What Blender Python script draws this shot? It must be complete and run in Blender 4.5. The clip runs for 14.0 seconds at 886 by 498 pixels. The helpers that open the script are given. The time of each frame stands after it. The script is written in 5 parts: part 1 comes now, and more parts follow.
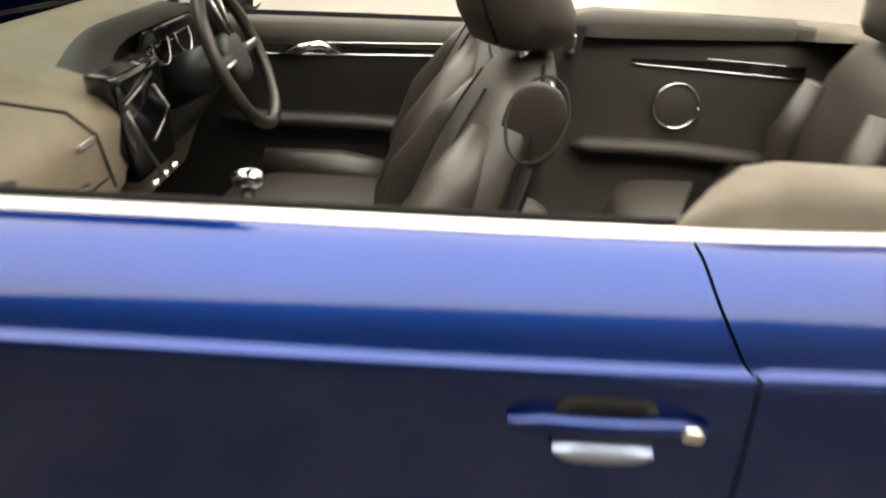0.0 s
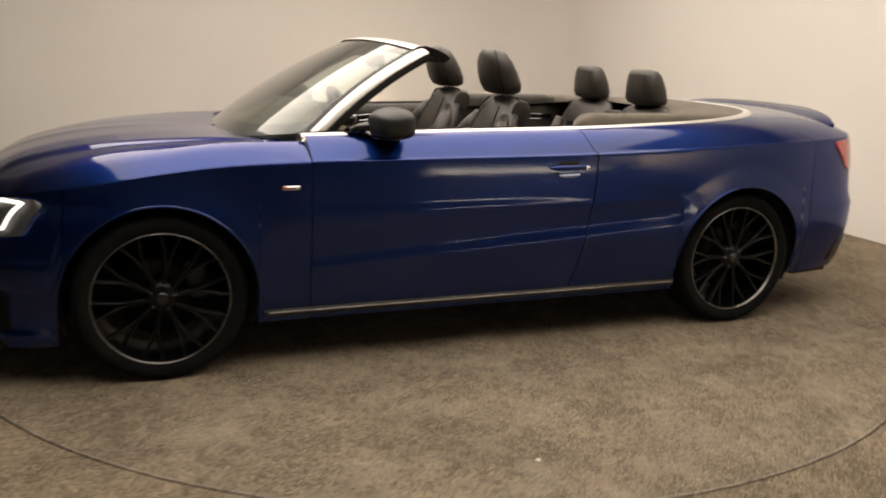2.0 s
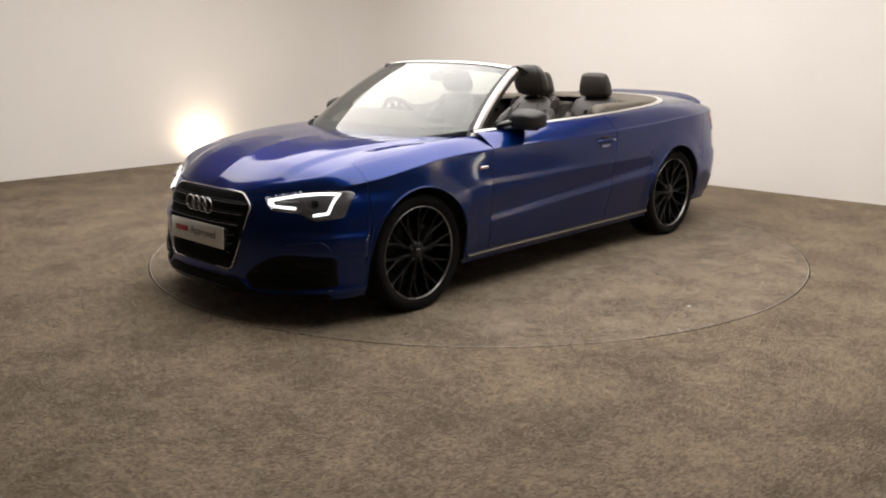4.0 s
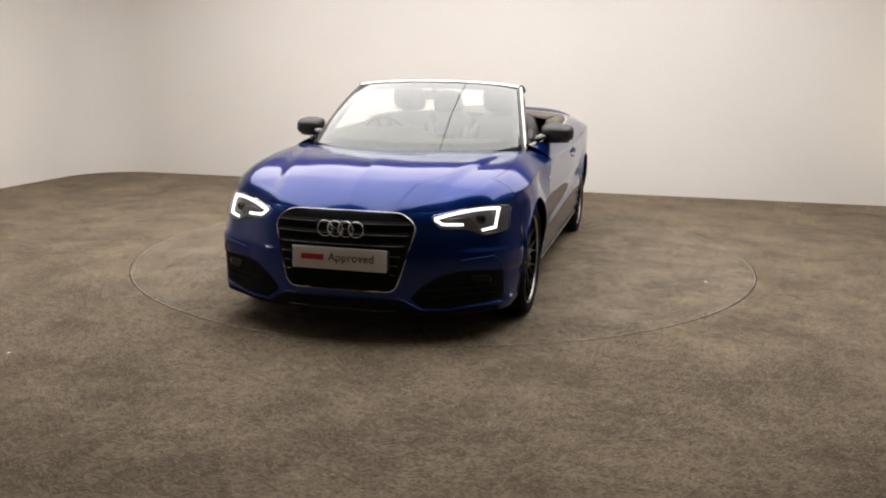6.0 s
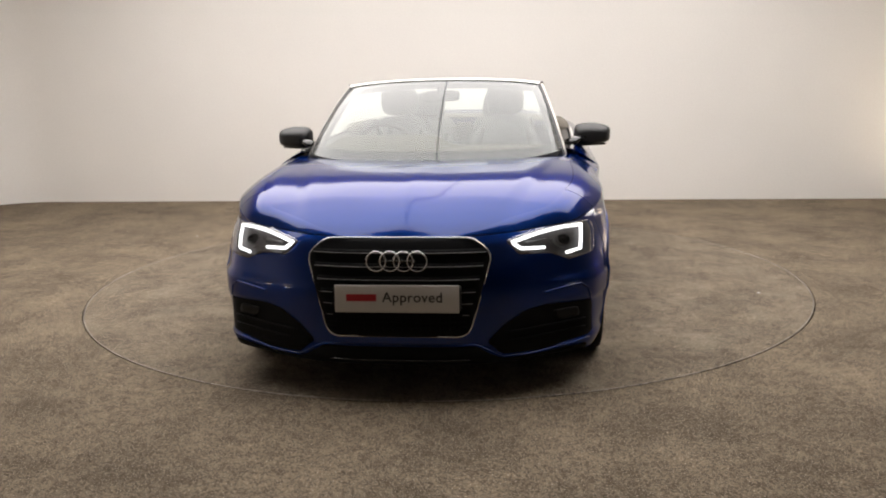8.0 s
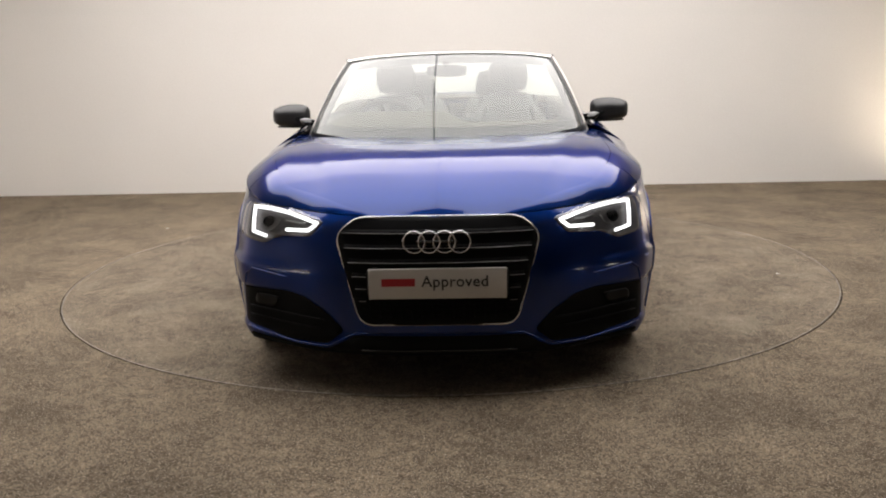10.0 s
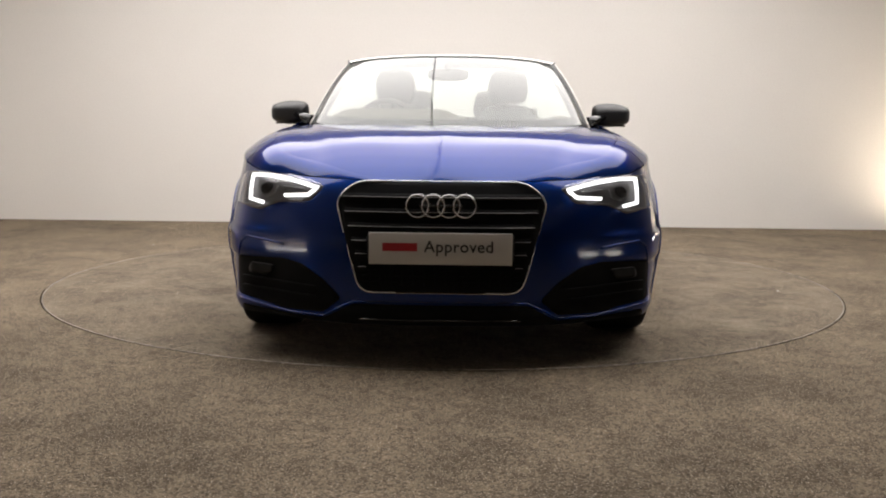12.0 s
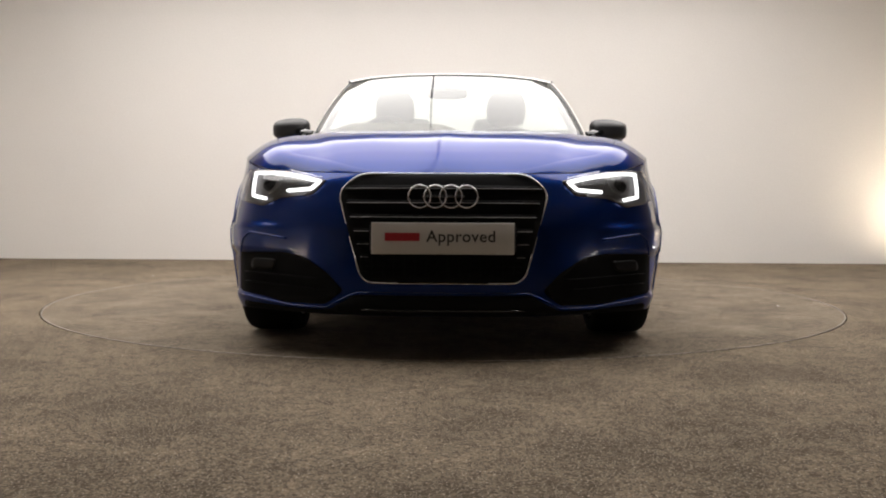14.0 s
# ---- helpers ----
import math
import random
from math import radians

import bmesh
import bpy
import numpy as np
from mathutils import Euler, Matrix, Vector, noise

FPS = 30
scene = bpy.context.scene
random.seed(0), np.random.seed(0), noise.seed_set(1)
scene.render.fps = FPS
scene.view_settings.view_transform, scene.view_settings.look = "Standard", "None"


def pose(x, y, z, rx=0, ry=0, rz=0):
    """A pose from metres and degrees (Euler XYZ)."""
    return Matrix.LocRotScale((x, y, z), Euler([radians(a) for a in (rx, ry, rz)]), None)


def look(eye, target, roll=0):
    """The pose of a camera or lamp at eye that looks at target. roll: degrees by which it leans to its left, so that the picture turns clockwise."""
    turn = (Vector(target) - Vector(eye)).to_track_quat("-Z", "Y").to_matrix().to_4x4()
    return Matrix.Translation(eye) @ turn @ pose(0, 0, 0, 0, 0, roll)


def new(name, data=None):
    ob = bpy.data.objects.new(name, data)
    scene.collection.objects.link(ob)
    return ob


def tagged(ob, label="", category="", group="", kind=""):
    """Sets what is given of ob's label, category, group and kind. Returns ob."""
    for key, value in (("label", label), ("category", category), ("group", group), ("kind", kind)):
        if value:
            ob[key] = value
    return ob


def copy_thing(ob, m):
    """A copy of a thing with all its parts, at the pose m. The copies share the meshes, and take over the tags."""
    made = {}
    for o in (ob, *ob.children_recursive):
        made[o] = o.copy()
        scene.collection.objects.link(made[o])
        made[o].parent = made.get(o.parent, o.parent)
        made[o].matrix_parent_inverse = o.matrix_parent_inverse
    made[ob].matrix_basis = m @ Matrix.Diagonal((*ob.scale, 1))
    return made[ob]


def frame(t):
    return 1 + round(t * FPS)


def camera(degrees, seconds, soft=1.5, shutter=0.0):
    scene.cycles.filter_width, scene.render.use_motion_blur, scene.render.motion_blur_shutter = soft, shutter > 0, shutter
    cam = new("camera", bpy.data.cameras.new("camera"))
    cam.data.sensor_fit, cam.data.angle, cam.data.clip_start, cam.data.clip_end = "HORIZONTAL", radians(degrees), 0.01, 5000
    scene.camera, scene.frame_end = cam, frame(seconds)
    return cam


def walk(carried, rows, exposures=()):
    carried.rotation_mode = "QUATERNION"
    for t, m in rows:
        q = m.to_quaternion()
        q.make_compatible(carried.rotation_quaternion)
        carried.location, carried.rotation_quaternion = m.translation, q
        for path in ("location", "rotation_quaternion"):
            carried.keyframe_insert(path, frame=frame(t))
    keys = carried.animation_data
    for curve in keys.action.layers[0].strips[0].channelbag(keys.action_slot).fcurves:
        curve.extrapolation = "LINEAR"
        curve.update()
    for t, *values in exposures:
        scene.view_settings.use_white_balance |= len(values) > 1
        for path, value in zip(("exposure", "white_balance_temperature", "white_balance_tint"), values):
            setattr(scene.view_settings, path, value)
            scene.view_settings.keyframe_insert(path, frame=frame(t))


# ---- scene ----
cam = camera(54.2, 14.0, 2.0, 0.4)
PATH = [
    (0, (1.681, 0.11, 1.31), (-0.167, 0.116, 0.545), 3.5),
    (0.5, (2.344, -0.013, 1.33), (0.493, 0.111, 0.584), 3.5),
    (1, (3.141, -0.37, 1.405), (1.265, -0.101, 0.767), 2.9),
    (1.5, (3.823, -0.851, 1.4), (1.946, -0.418, 0.865), 1.7),
    (2, (4.265, -1.655, 1.327), (2.461, -0.924, 0.869), 2.0),
    (2.5, (4.529, -2.57, 1.376), (2.827, -1.624, 0.92), 0.4),
    (2.6, (4.607, -2.694, 1.366), (2.908, -1.737, 0.923), -0.2),
    (3, (4.564, -3.465, 1.403), (2.982, -2.319, 0.971), 0.9),
    (3.2, (4.617, -3.732, 1.462), (3.069, -2.547, 1.016), 0.7),
    (5.3, (2.616, -6.101, 1.456), (1.832, -4.312, 1.028), 0.3),
    (5.5, (2.345, -6.232, 1.454), (1.645, -4.407, 1.031), 0.5),
    (6, (1.638, -6.463, 1.465), (1.149, -4.569, 1.046), 0.6),
    (6.5, (1.037, -6.564, 1.455), (0.728, -4.629, 1.052), 0.2),
    (7, (0.596, -6.463, 1.453), (0.402, -4.513, 1.053), -0.5),
    (7.2, (0.614, -6.297, 1.356), (0.386, -4.343, 0.995), -1.1),
    (9.3, (0.253, -5.492, 1.399), (0.138, -3.551, 0.936), -1.3),
    (9.5, (0.176, -5.487, 1.366), (0.098, -3.541, 0.913), -1.1),
    (10, (0.163, -5.492, 1.251), (0.078, -3.536, 0.845), -1.4),
    (10.5, (0.15, -5.463, 1.124), (0.062, -3.497, 0.773), -1.0),
    (11, (0.121, -5.457, 1.006), (0.054, -3.482, 0.702), -0.2),
    (11.5, (0.099, -5.438, 0.906), (0.047, -3.458, 0.635), 0.3),
    (12, (0.079, -5.45, 0.83), (0.035, -3.465, 0.594), 0.6),
    (12.5, (0.071, -5.469, 0.745), (0.027, -3.478, 0.561), 0.6),
    (13, (0.072, -5.476, 0.683), (0.022, -3.482, 0.541), 0.4),
    (13.5, (0.063, -5.475, 0.618), (0.019, -3.479, 0.505), 0.3),
    (14, (0.06, -5.483, 0.569), (0.023, -3.486, 0.474), 0.3),
]
EXPOSURES = [(0.0, 0.8, 6950, 4), (0.5, 0.55, 10500, 1), (1.0, 0.58, 11000, -3), (1.5, 0.27, 9400, 4), (2.0, -0.2, 7200, 10), (2.5, 0.1, 6600, 10), (3.2, 0.03, 6500, 10), (6.0, 0.0, 6300, 10), (14.0, 0.0, 6300, 10)]
walk(cam, [(t, look(eye, target, roll)) for t, eye, target, roll in PATH], EXPOSURES)
# ------------------------------------------------------------------ light
world = bpy.data.worlds.new("world")
scene.world = world
world.use_nodes = True
world.node_tree.nodes["Background"].inputs[0].default_value = (0.9, 0.85, 0.8, 1)
world.node_tree.nodes["Background"].inputs[1].default_value = 0.02


# ------------------------------------------------------------------ materials
def node_mat(name):
    m = bpy.data.materials.new(name)
    m.use_nodes = True
    nt = m.node_tree
    return m, nt, nt.nodes["Principled BSDF"]


def mat(name, color, rough=0.5, metal=0.0, coat=0.0, spec=0.5, vary=0.12, scale=9.0, fine=160.0, bump=0.0, coat_rough=0.04, sheen=0.0):
    """A surface with variation at two scales, in object space."""
    m, nt, p = node_mat(name)
    tc = nt.nodes.new("ShaderNodeTexCoord")
    big, small = nt.nodes.new("ShaderNodeTexNoise"), nt.nodes.new("ShaderNodeTexNoise")
    big.inputs["Scale"].default_value, small.inputs["Scale"].default_value = scale, fine
    big.inputs["Detail"].default_value = 4
    add = nt.nodes.new("ShaderNodeMath")
    add.operation = "MULTIPLY_ADD"
    add.inputs[1].default_value = 0.5
    for n in (big, small):
        nt.links.new(tc.outputs["Object"], n.inputs["Vector"])
    nt.links.new(small.outputs["Fac"], add.inputs[0])
    half = nt.nodes.new("ShaderNodeMath")
    half.operation = "MULTIPLY"
    half.inputs[1].default_value = 0.5
    nt.links.new(big.outputs["Fac"], half.inputs[0])
    nt.links.new(half.outputs[0], add.inputs[2])
    ramp = nt.nodes.new("ShaderNodeValToRGB")
    lo, hi = [max(0.0, c * (1 - vary)) for c in color], [min(1.0, c * (1 + vary)) for c in color]
    ramp.color_ramp.elements[0].position, ramp.color_ramp.elements[0].color = 0.35, (*lo, 1)
    ramp.color_ramp.elements[1].position, ramp.color_ramp.elements[1].color = 0.65, (*hi, 1)
    nt.links.new(add.outputs[0], ramp.inputs[0])
    nt.links.new(ramp.outputs[0], p.inputs["Base Color"])
    p.inputs["Roughness"].default_value, p.inputs["Metallic"].default_value = rough, metal
    p.inputs["Coat Weight"].default_value, p.inputs["Coat Roughness"].default_value = coat, coat_rough
    p.inputs["Specular IOR Level"].default_value = spec
    p.inputs["Sheen Weight"].default_value = sheen
    if bump:
        b = nt.nodes.new("ShaderNodeBump")
        b.inputs["Strength"].default_value, b.inputs["Distance"].default_value = bump, 0.002
        nt.links.new(small.outputs["Fac"], b.inputs["Height"])
        nt.links.new(b.outputs[0], p.inputs["Normal"])
    return m


def glow_mat(name, color, strength):
    m, nt, p = node_mat(name)
    p.inputs["Base Color"].default_value = (*[min(1, c) * 0.8 for c in color], 1)
    p.inputs["Emission Color"].default_value = (*color, 1)
    p.inputs["Emission Strength"].default_value = strength
    return m


def glass_mat(name, tint, rough=0.0, ior=1.5, haze=0.0, faces=1.6):
    """Thin glass: clear, reflecting from both its faces, with a pale veil painted in for ceiling glare."""
    m, nt, p = node_mat(name)
    out = nt.nodes["Material Output"]
    clear, gloss, mix, fr = (nt.nodes.new(f"ShaderNode{k}") for k in ("BsdfTransparent", "BsdfGlossy", "MixShader", "Fresnel"))
    clear.inputs[0].default_value = (*tint, 1)
    gloss.inputs["Roughness"].default_value = rough
    fr.inputs[0].default_value = ior
    both = nt.nodes.new("ShaderNodeMath")
    both.operation, both.use_clamp = "MULTIPLY", True
    both.inputs[1].default_value = faces
    nt.links.new(fr.outputs[0], both.inputs[0])
    nt.links.new(both.outputs[0], mix.inputs[0])
    body = clear.outputs[0]
    if haze:
        # pale diffuse layer standing in for the ceiling light reflected in the glass
        dust_or_glare, veil_mix, spots = (nt.nodes.new(f"ShaderNode{k}") for k in ("BsdfDiffuse", "MixShader", "TexNoise"))
        dust_or_glare.inputs[0].default_value = (0.80, 0.87, 0.86, 1)
        spots.inputs["Scale"].default_value = 6.0
        amount = nt.nodes.new("ShaderNodeMapRange")
        amount.inputs["To Min"].default_value, amount.inputs["To Max"].default_value = haze * 0.95, haze * 1.05
        nt.links.new(spots.outputs["Fac"], amount.inputs["Value"])
        nt.links.new(amount.outputs[0], veil_mix.inputs[0])
        nt.links.new(body, veil_mix.inputs[1])
        nt.links.new(dust_or_glare.outputs[0], veil_mix.inputs[2])
        body = veil_mix.outputs[0]
    nt.links.new(body, mix.inputs[1])
    nt.links.new(gloss.outputs[0], mix.inputs[2])
    nt.links.new(mix.outputs[0], out.inputs[0])
    nt.nodes.remove(p)
    return m


def carpet_mat(name, a, b, soil=0.26, pale=0.0):
    """Short-pile needle felt: salt-and-pepper fibres over soft soiled patches."""
    m, nt, p = node_mat(name)
    tc = nt.nodes.new("ShaderNodeTexCoord")
    fib, mid, big = (nt.nodes.new("ShaderNodeTexNoise") for _ in range(3))
    for n, s, d in ((fib, 135, 8), (mid, 17, 7), (big, 1.9, 10)):
        n.inputs["Scale"].default_value, n.inputs["Detail"].default_value = s, d
        n.inputs["Roughness"].default_value = 0.7
        nt.links.new(tc.outputs["Object"], n.inputs["Vector"])
    # tufts, each of its own shade, under the finer fibres
    tuft = nt.nodes.new("ShaderNodeTexVoronoi")
    tuft.inputs["Scale"].default_value = 140
    nt.links.new(tc.outputs["Object"], tuft.inputs["Vector"])
    shade, both = nt.nodes.new("ShaderNodeSeparateColor"), nt.nodes.new("ShaderNodeMix")
    nt.links.new(tuft.outputs["Color"], shade.inputs[0])
    both.inputs[0].default_value = 0.24
    nt.links.new(fib.outputs["Fac"], both.inputs[2])
    nt.links.new(shade.outputs[0], both.inputs[3])
    ramp = nt.nodes.new("ShaderNodeValToRGB")
    ramp.color_ramp.elements[0].position, ramp.color_ramp.elements[0].color = 0.39, (*a, 1)
    ramp.color_ramp.elements[1].position, ramp.color_ramp.elements[1].color = 0.61, (*b, 1)
    nt.links.new(both.outputs[0], ramp.inputs[0])
    col = ramp.outputs[0]
    for n, lo, hi in ((mid, 0.82, 1.22), (big, 1 - soil, 1 + soil)):
        r = nt.nodes.new("ShaderNodeMapRange")
        r.inputs["From Min"].default_value, r.inputs["From Max"].default_value = 0.37, 0.63
        r.inputs["To Min"].default_value, r.inputs["To Max"].default_value = lo, hi
        nt.links.new(n.outputs["Fac"], r.inputs["Value"])
        mul = nt.nodes.new("ShaderNodeVectorMath")
        mul.operation = "SCALE"
        nt.links.new(col, mul.inputs[0])
        nt.links.new(r.outputs[0], mul.inputs["Scale"])
        col = mul.outputs[0]
    if pale:
        # dusty worn places
        worn, dust_or_glare, thin = nt.nodes.new("ShaderNodeTexNoise"), nt.nodes.new("ShaderNodeMapRange"), nt.nodes.new("ShaderNodeMix")
        worn.inputs["Scale"].default_value, worn.inputs["Detail"].default_value, worn.inputs["Roughness"].default_value = 2.6, 12, 0.72
        nt.links.new(tc.outputs["Object"], worn.inputs["Vector"])
        dust_or_glare.inputs["From Min"].default_value, dust_or_glare.inputs["From Max"].default_value = 0.50, 0.68
        dust_or_glare.inputs["To Max"].default_value = pale
        nt.links.new(worn.outputs["Fac"], dust_or_glare.inputs["Value"])
        thin.data_type = "RGBA"
        nt.links.new(dust_or_glare.outputs[0], thin.inputs[0])
        nt.links.new(col, thin.inputs[6])
        thin.inputs[7].default_value = (0.30, 0.26, 0.20, 1)
        col = thin.outputs[2]
    # pale single fibres
    hair, pick, mixc = nt.nodes.new("ShaderNodeTexNoise"), nt.nodes.new("ShaderNodeMapRange"), nt.nodes.new("ShaderNodeMix")
    hair.inputs["Scale"].default_value, hair.inputs["Detail"].default_value = 170, 4
    nt.links.new(tc.outputs["Object"], hair.inputs["Vector"])
    pick.inputs["From Min"].default_value, pick.inputs["From Max"].default_value = 0.60, 0.66
    pick.inputs["To Max"].default_value = 0.75
    nt.links.new(hair.outputs["Fac"], pick.inputs["Value"])
    mixc.data_type = "RGBA"
    nt.links.new(pick.outputs[0], mixc.inputs[0])
    nt.links.new(col, mixc.inputs[6])
    mixc.inputs[7].default_value = (0.66, 0.58, 0.47, 1)
    nt.links.new(mixc.outputs[2], p.inputs["Base Color"])
    p.inputs["Roughness"].default_value = 0.95
    p.inputs["Specular IOR Level"].default_value = 0.1
    bump = nt.nodes.new("ShaderNodeBump")
    bump.inputs["Strength"].default_value, bump.inputs["Distance"].default_value = 0.45, 0.003
    nt.links.new(fib.outputs["Fac"], bump.inputs["Height"])
    nt.links.new(bump.outputs[0], p.inputs["Normal"])
    return m


M_PAINT = mat("blue metallic paint", (0.0012, 0.0178, 0.122), 0.37, 1.0, 1.0, 0.5, 0.10, 3, 900, 0.0, 0.085)
M_PAINT.node_tree.nodes["Principled BSDF"].inputs["Specular Tint"].default_value = (0.30, 0.42, 0.66, 1)
M_PAINT.node_tree.nodes["Principled BSDF"].inputs["Coat IOR"].default_value = 1.43
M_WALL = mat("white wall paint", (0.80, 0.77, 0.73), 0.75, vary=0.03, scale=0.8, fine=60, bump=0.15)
# dark copy of the wall colour for the unseen walls, dims the car's reflections
M_WALL_DIM = mat("dark grey for unseen walls", (0.14, 0.135, 0.13), 0.75, vary=0.05, scale=0.8, fine=60)
M_CEIL = mat("white ceiling paint", (0.8, 0.79, 0.77), 0.8, vary=0.03, scale=0.8, fine=60)
M_CARPET = carpet_mat("carpet", (0.076, 0.060, 0.042), (0.214, 0.169, 0.119), 0.28)
M_DISC = carpet_mat("turntable carpet", (0.080, 0.064, 0.047), (0.212, 0.171, 0.124), 0.26, 0.5)
M_RING = mat("turntable steel edge", (0.23, 0.20, 0.165), 0.5, 0.4, vary=0.9, scale=1.6, fine=30)
M_MATT = mat("matt black moulding", (0.005, 0.005, 0.0055), 0.75, spec=0.12, vary=0.2, fine=400)
M_GAP = mat("dark gap", (0.006, 0.0055, 0.005), 0.9)
M_PANEL = glow_mat("ceiling light diffuser", (1.0, 0.94, 0.89), 3.98)
M_LAMP = glow_mat("lamp lens", (1.0, 0.86, 0.68), 14.0)
M_BATTEN = glow_mat("batten diffuser", (1.0, 0.94, 0.87), 24.0)
M_BLACK = mat("satin black plastic", (0.011, 0.011, 0.012), 0.45, vary=0.25, fine=500, bump=0.1)
M_GLOSS = mat("gloss black", (0.008, 0.008, 0.009), 0.12, coat=0.6, vary=0.1)
M_CHROME = mat("polished chrome", (0.72, 0.72, 0.73), 0.10, 1.0, vary=0.04)
M_ALU = mat("bright silver anodised aluminium", (0.78, 0.76, 0.73), 0.34, 0.85, vary=0.04, fine=300)
M_RUBBER = mat("tyre rubber", (0.006, 0.006, 0.006), 0.85, spec=0.12, vary=0.3, fine=220, bump=0.4)
M_RIM = mat("black alloy lacquer", (0.0035, 0.0035, 0.004), 0.32, 0.0, 0.0, 0.16, vary=0.15)
M_CUT = mat("machined alloy face", (0.22, 0.215, 0.21), 0.36, 1.0, vary=0.08)
M_EDGE = mat("dark satin alloy edge", (0.06, 0.06, 0.062), 0.3, 1.0, vary=0.2)
M_SILL = mat("silver sill strip", (0.42, 0.415, 0.42), 0.38, 1.0, vary=0.06)
M_GRIP = mat("satin silver grip plate", (0.42, 0.50, 0.68), 0.3, 1.0, vary=0.06)
M_LIP = mat("machined rim lip", (0.27, 0.265, 0.26), 0.30, 1.0, vary=0.08)
M_DISCB = mat("brake disc steel", (0.016, 0.015, 0.014), 0.45, 0.9, vary=0.25, scale=30)
M_LEATHER = mat("black grained leather", (0.024, 0.020, 0.0165), 0.37, vary=0.25, scale=12, fine=420, bump=0.35)
M_DOORCARD_SHADE = mat("black door card and dash shade", (0.0085, 0.007, 0.006), 0.55, vary=0.2, scale=10, fine=380, bump=0.3)
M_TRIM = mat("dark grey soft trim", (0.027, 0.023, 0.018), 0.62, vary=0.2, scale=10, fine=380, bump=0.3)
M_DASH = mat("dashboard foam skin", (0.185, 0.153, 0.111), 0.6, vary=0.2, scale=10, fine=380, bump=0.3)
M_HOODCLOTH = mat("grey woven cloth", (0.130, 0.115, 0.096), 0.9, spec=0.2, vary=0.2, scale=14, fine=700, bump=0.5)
M_SCREEN = glass_mat("windscreen glass", (0.66, 0.74, 0.70), 0.0, 1.5, 0.10, 1.6)
M_LENS = glass_mat("headlight lens", (0.95, 0.96, 0.97))
M_LED = glow_mat("white LED light guide", (1.0, 0.97, 0.94), 2.6)
M_REFLECT = mat("headlight reflector", (0.13, 0.125, 0.125), 0.35, 0.7, vary=0.1)
M_RED = mat("red tail light lens", (0.45, 0.012, 0.012), 0.12, coat=1.0, vary=0.1)
M_PLATE = mat("white plate acrylic", (0.62, 0.60, 0.57), 0.28, coat=0.4, vary=0.03)
M_INKRED = mat("red print", (0.42, 0.02, 0.03), 0.4)
M_INK = mat("dark grey print", (0.03, 0.03, 0.033), 0.4)
M_CYL = mat("mirror glass", (0.8, 0.8, 0.8), 0.02, 1.0, vary=0.01)
M_PAPER = mat("white paper scrap", (0.7, 0.68, 0.64), 0.8)


# ------------------------------------------------------------------ mesh helpers
def part(name, bm, material, parent=None, label="", smooth=True, flip=False):
    """Link a bmesh as one mesh object, under a thing or a part."""
    me = bpy.data.meshes.new(name)
    if flip:
        bmesh.ops.recalc_face_normals(bm, faces=bm.faces)
    bm.to_mesh(me)
    bm.free()
    for poly in me.polygons:
        poly.use_smooth = smooth
    for mt in material if isinstance(material, (list, tuple)) else [material]:
        me.materials.append(mt)
    ob = new(name, me)
    if parent is not None:
        ob.parent = parent
    if label:
        tagged(ob, label)
    return ob


def child(ob, parent, m=None):
    ob.parent = parent
    if m is not None:
        ob.matrix_local = m
    return ob


def sharp(ob, degrees=35):
    """Keep edges sharper than the angle crisp."""
    me = ob.data
    bm = bmesh.new()
    bm.from_mesh(me)
    for e in bm.edges:
        if len(e.link_faces) == 2 and e.calc_face_angle(0) > radians(degrees):
            e.smooth = False
    bm.to_mesh(me)
    bm.free()
    return ob


def thick(ob, t, offset=-1.0):
    uses = {}
    for poly in ob.data.polygons:
        for key in poly.edge_keys:
            uses[key] = uses.get(key, 0) + 1
    for e in ob.data.edges:
        k = tuple(e.vertices)
        if uses.get(k, 0) + uses.get(k[::-1], 0) == 1:
            e.use_edge_sharp = True
    mod = ob.modifiers.new("thickness", "SOLIDIFY")
    mod.thickness, mod.offset = t, offset
    mod.use_quality_normals = True
    return ob


def grid(points, closed_u=False, closed_v=False, bm=None):
    """A quad sheet from rows of points."""
    bm = bm or bmesh.new()
    vs = [[bm.verts.new(p) for p in row] for row in points]
    nu, nv = len(vs), len(vs[0])
    for i in range(nu if closed_u else nu - 1):
        for j in range(nv if closed_v else nv - 1):
            q = [vs[i][j], vs[(i + 1) % nu][j], vs[(i + 1) % nu][(j + 1) % nv], vs[i][(j + 1) % nv]]
            if len({tuple(round(c, 6) for c in v.co) for v in q}) == 4:
                bm.faces.new(q)
            else:
                seen, r = set(), []
                for v in q:
                    k = tuple(round(c, 6) for c in v.co)
                    if k not in seen:
                        seen.add(k)
                        r.append(v)
                if len(r) == 3:
                    bm.faces.new(r)
    return bm


def box(sx, sy, sz, bevel=0.0, at=(0, 0, 0), bm=None, seg=2, rot=None):
    own = bmesh.new()
    bmesh.ops.create_cube(own, size=1.0)
    for v in own.verts:
        v.co = Vector((v.co.x * sx, v.co.y * sy, v.co.z * sz))
    if bevel:
        bmesh.ops.bevel(own, geom=own.edges[:], offset=bevel, segments=seg, profile=0.7, affect="EDGES")
    m = Matrix.Translation(at) @ (rot.to_matrix().to_4x4() if rot is not None else Matrix())
    own.transform(m)
    return merge(bm, own) if bm is not None else own


def merge(bm, other):
    me = bpy.data.meshes.new("tmp")
    other.to_mesh(me)
    other.free()
    bm.from_mesh(me)
    bpy.data.meshes.remove(me)
    return bm


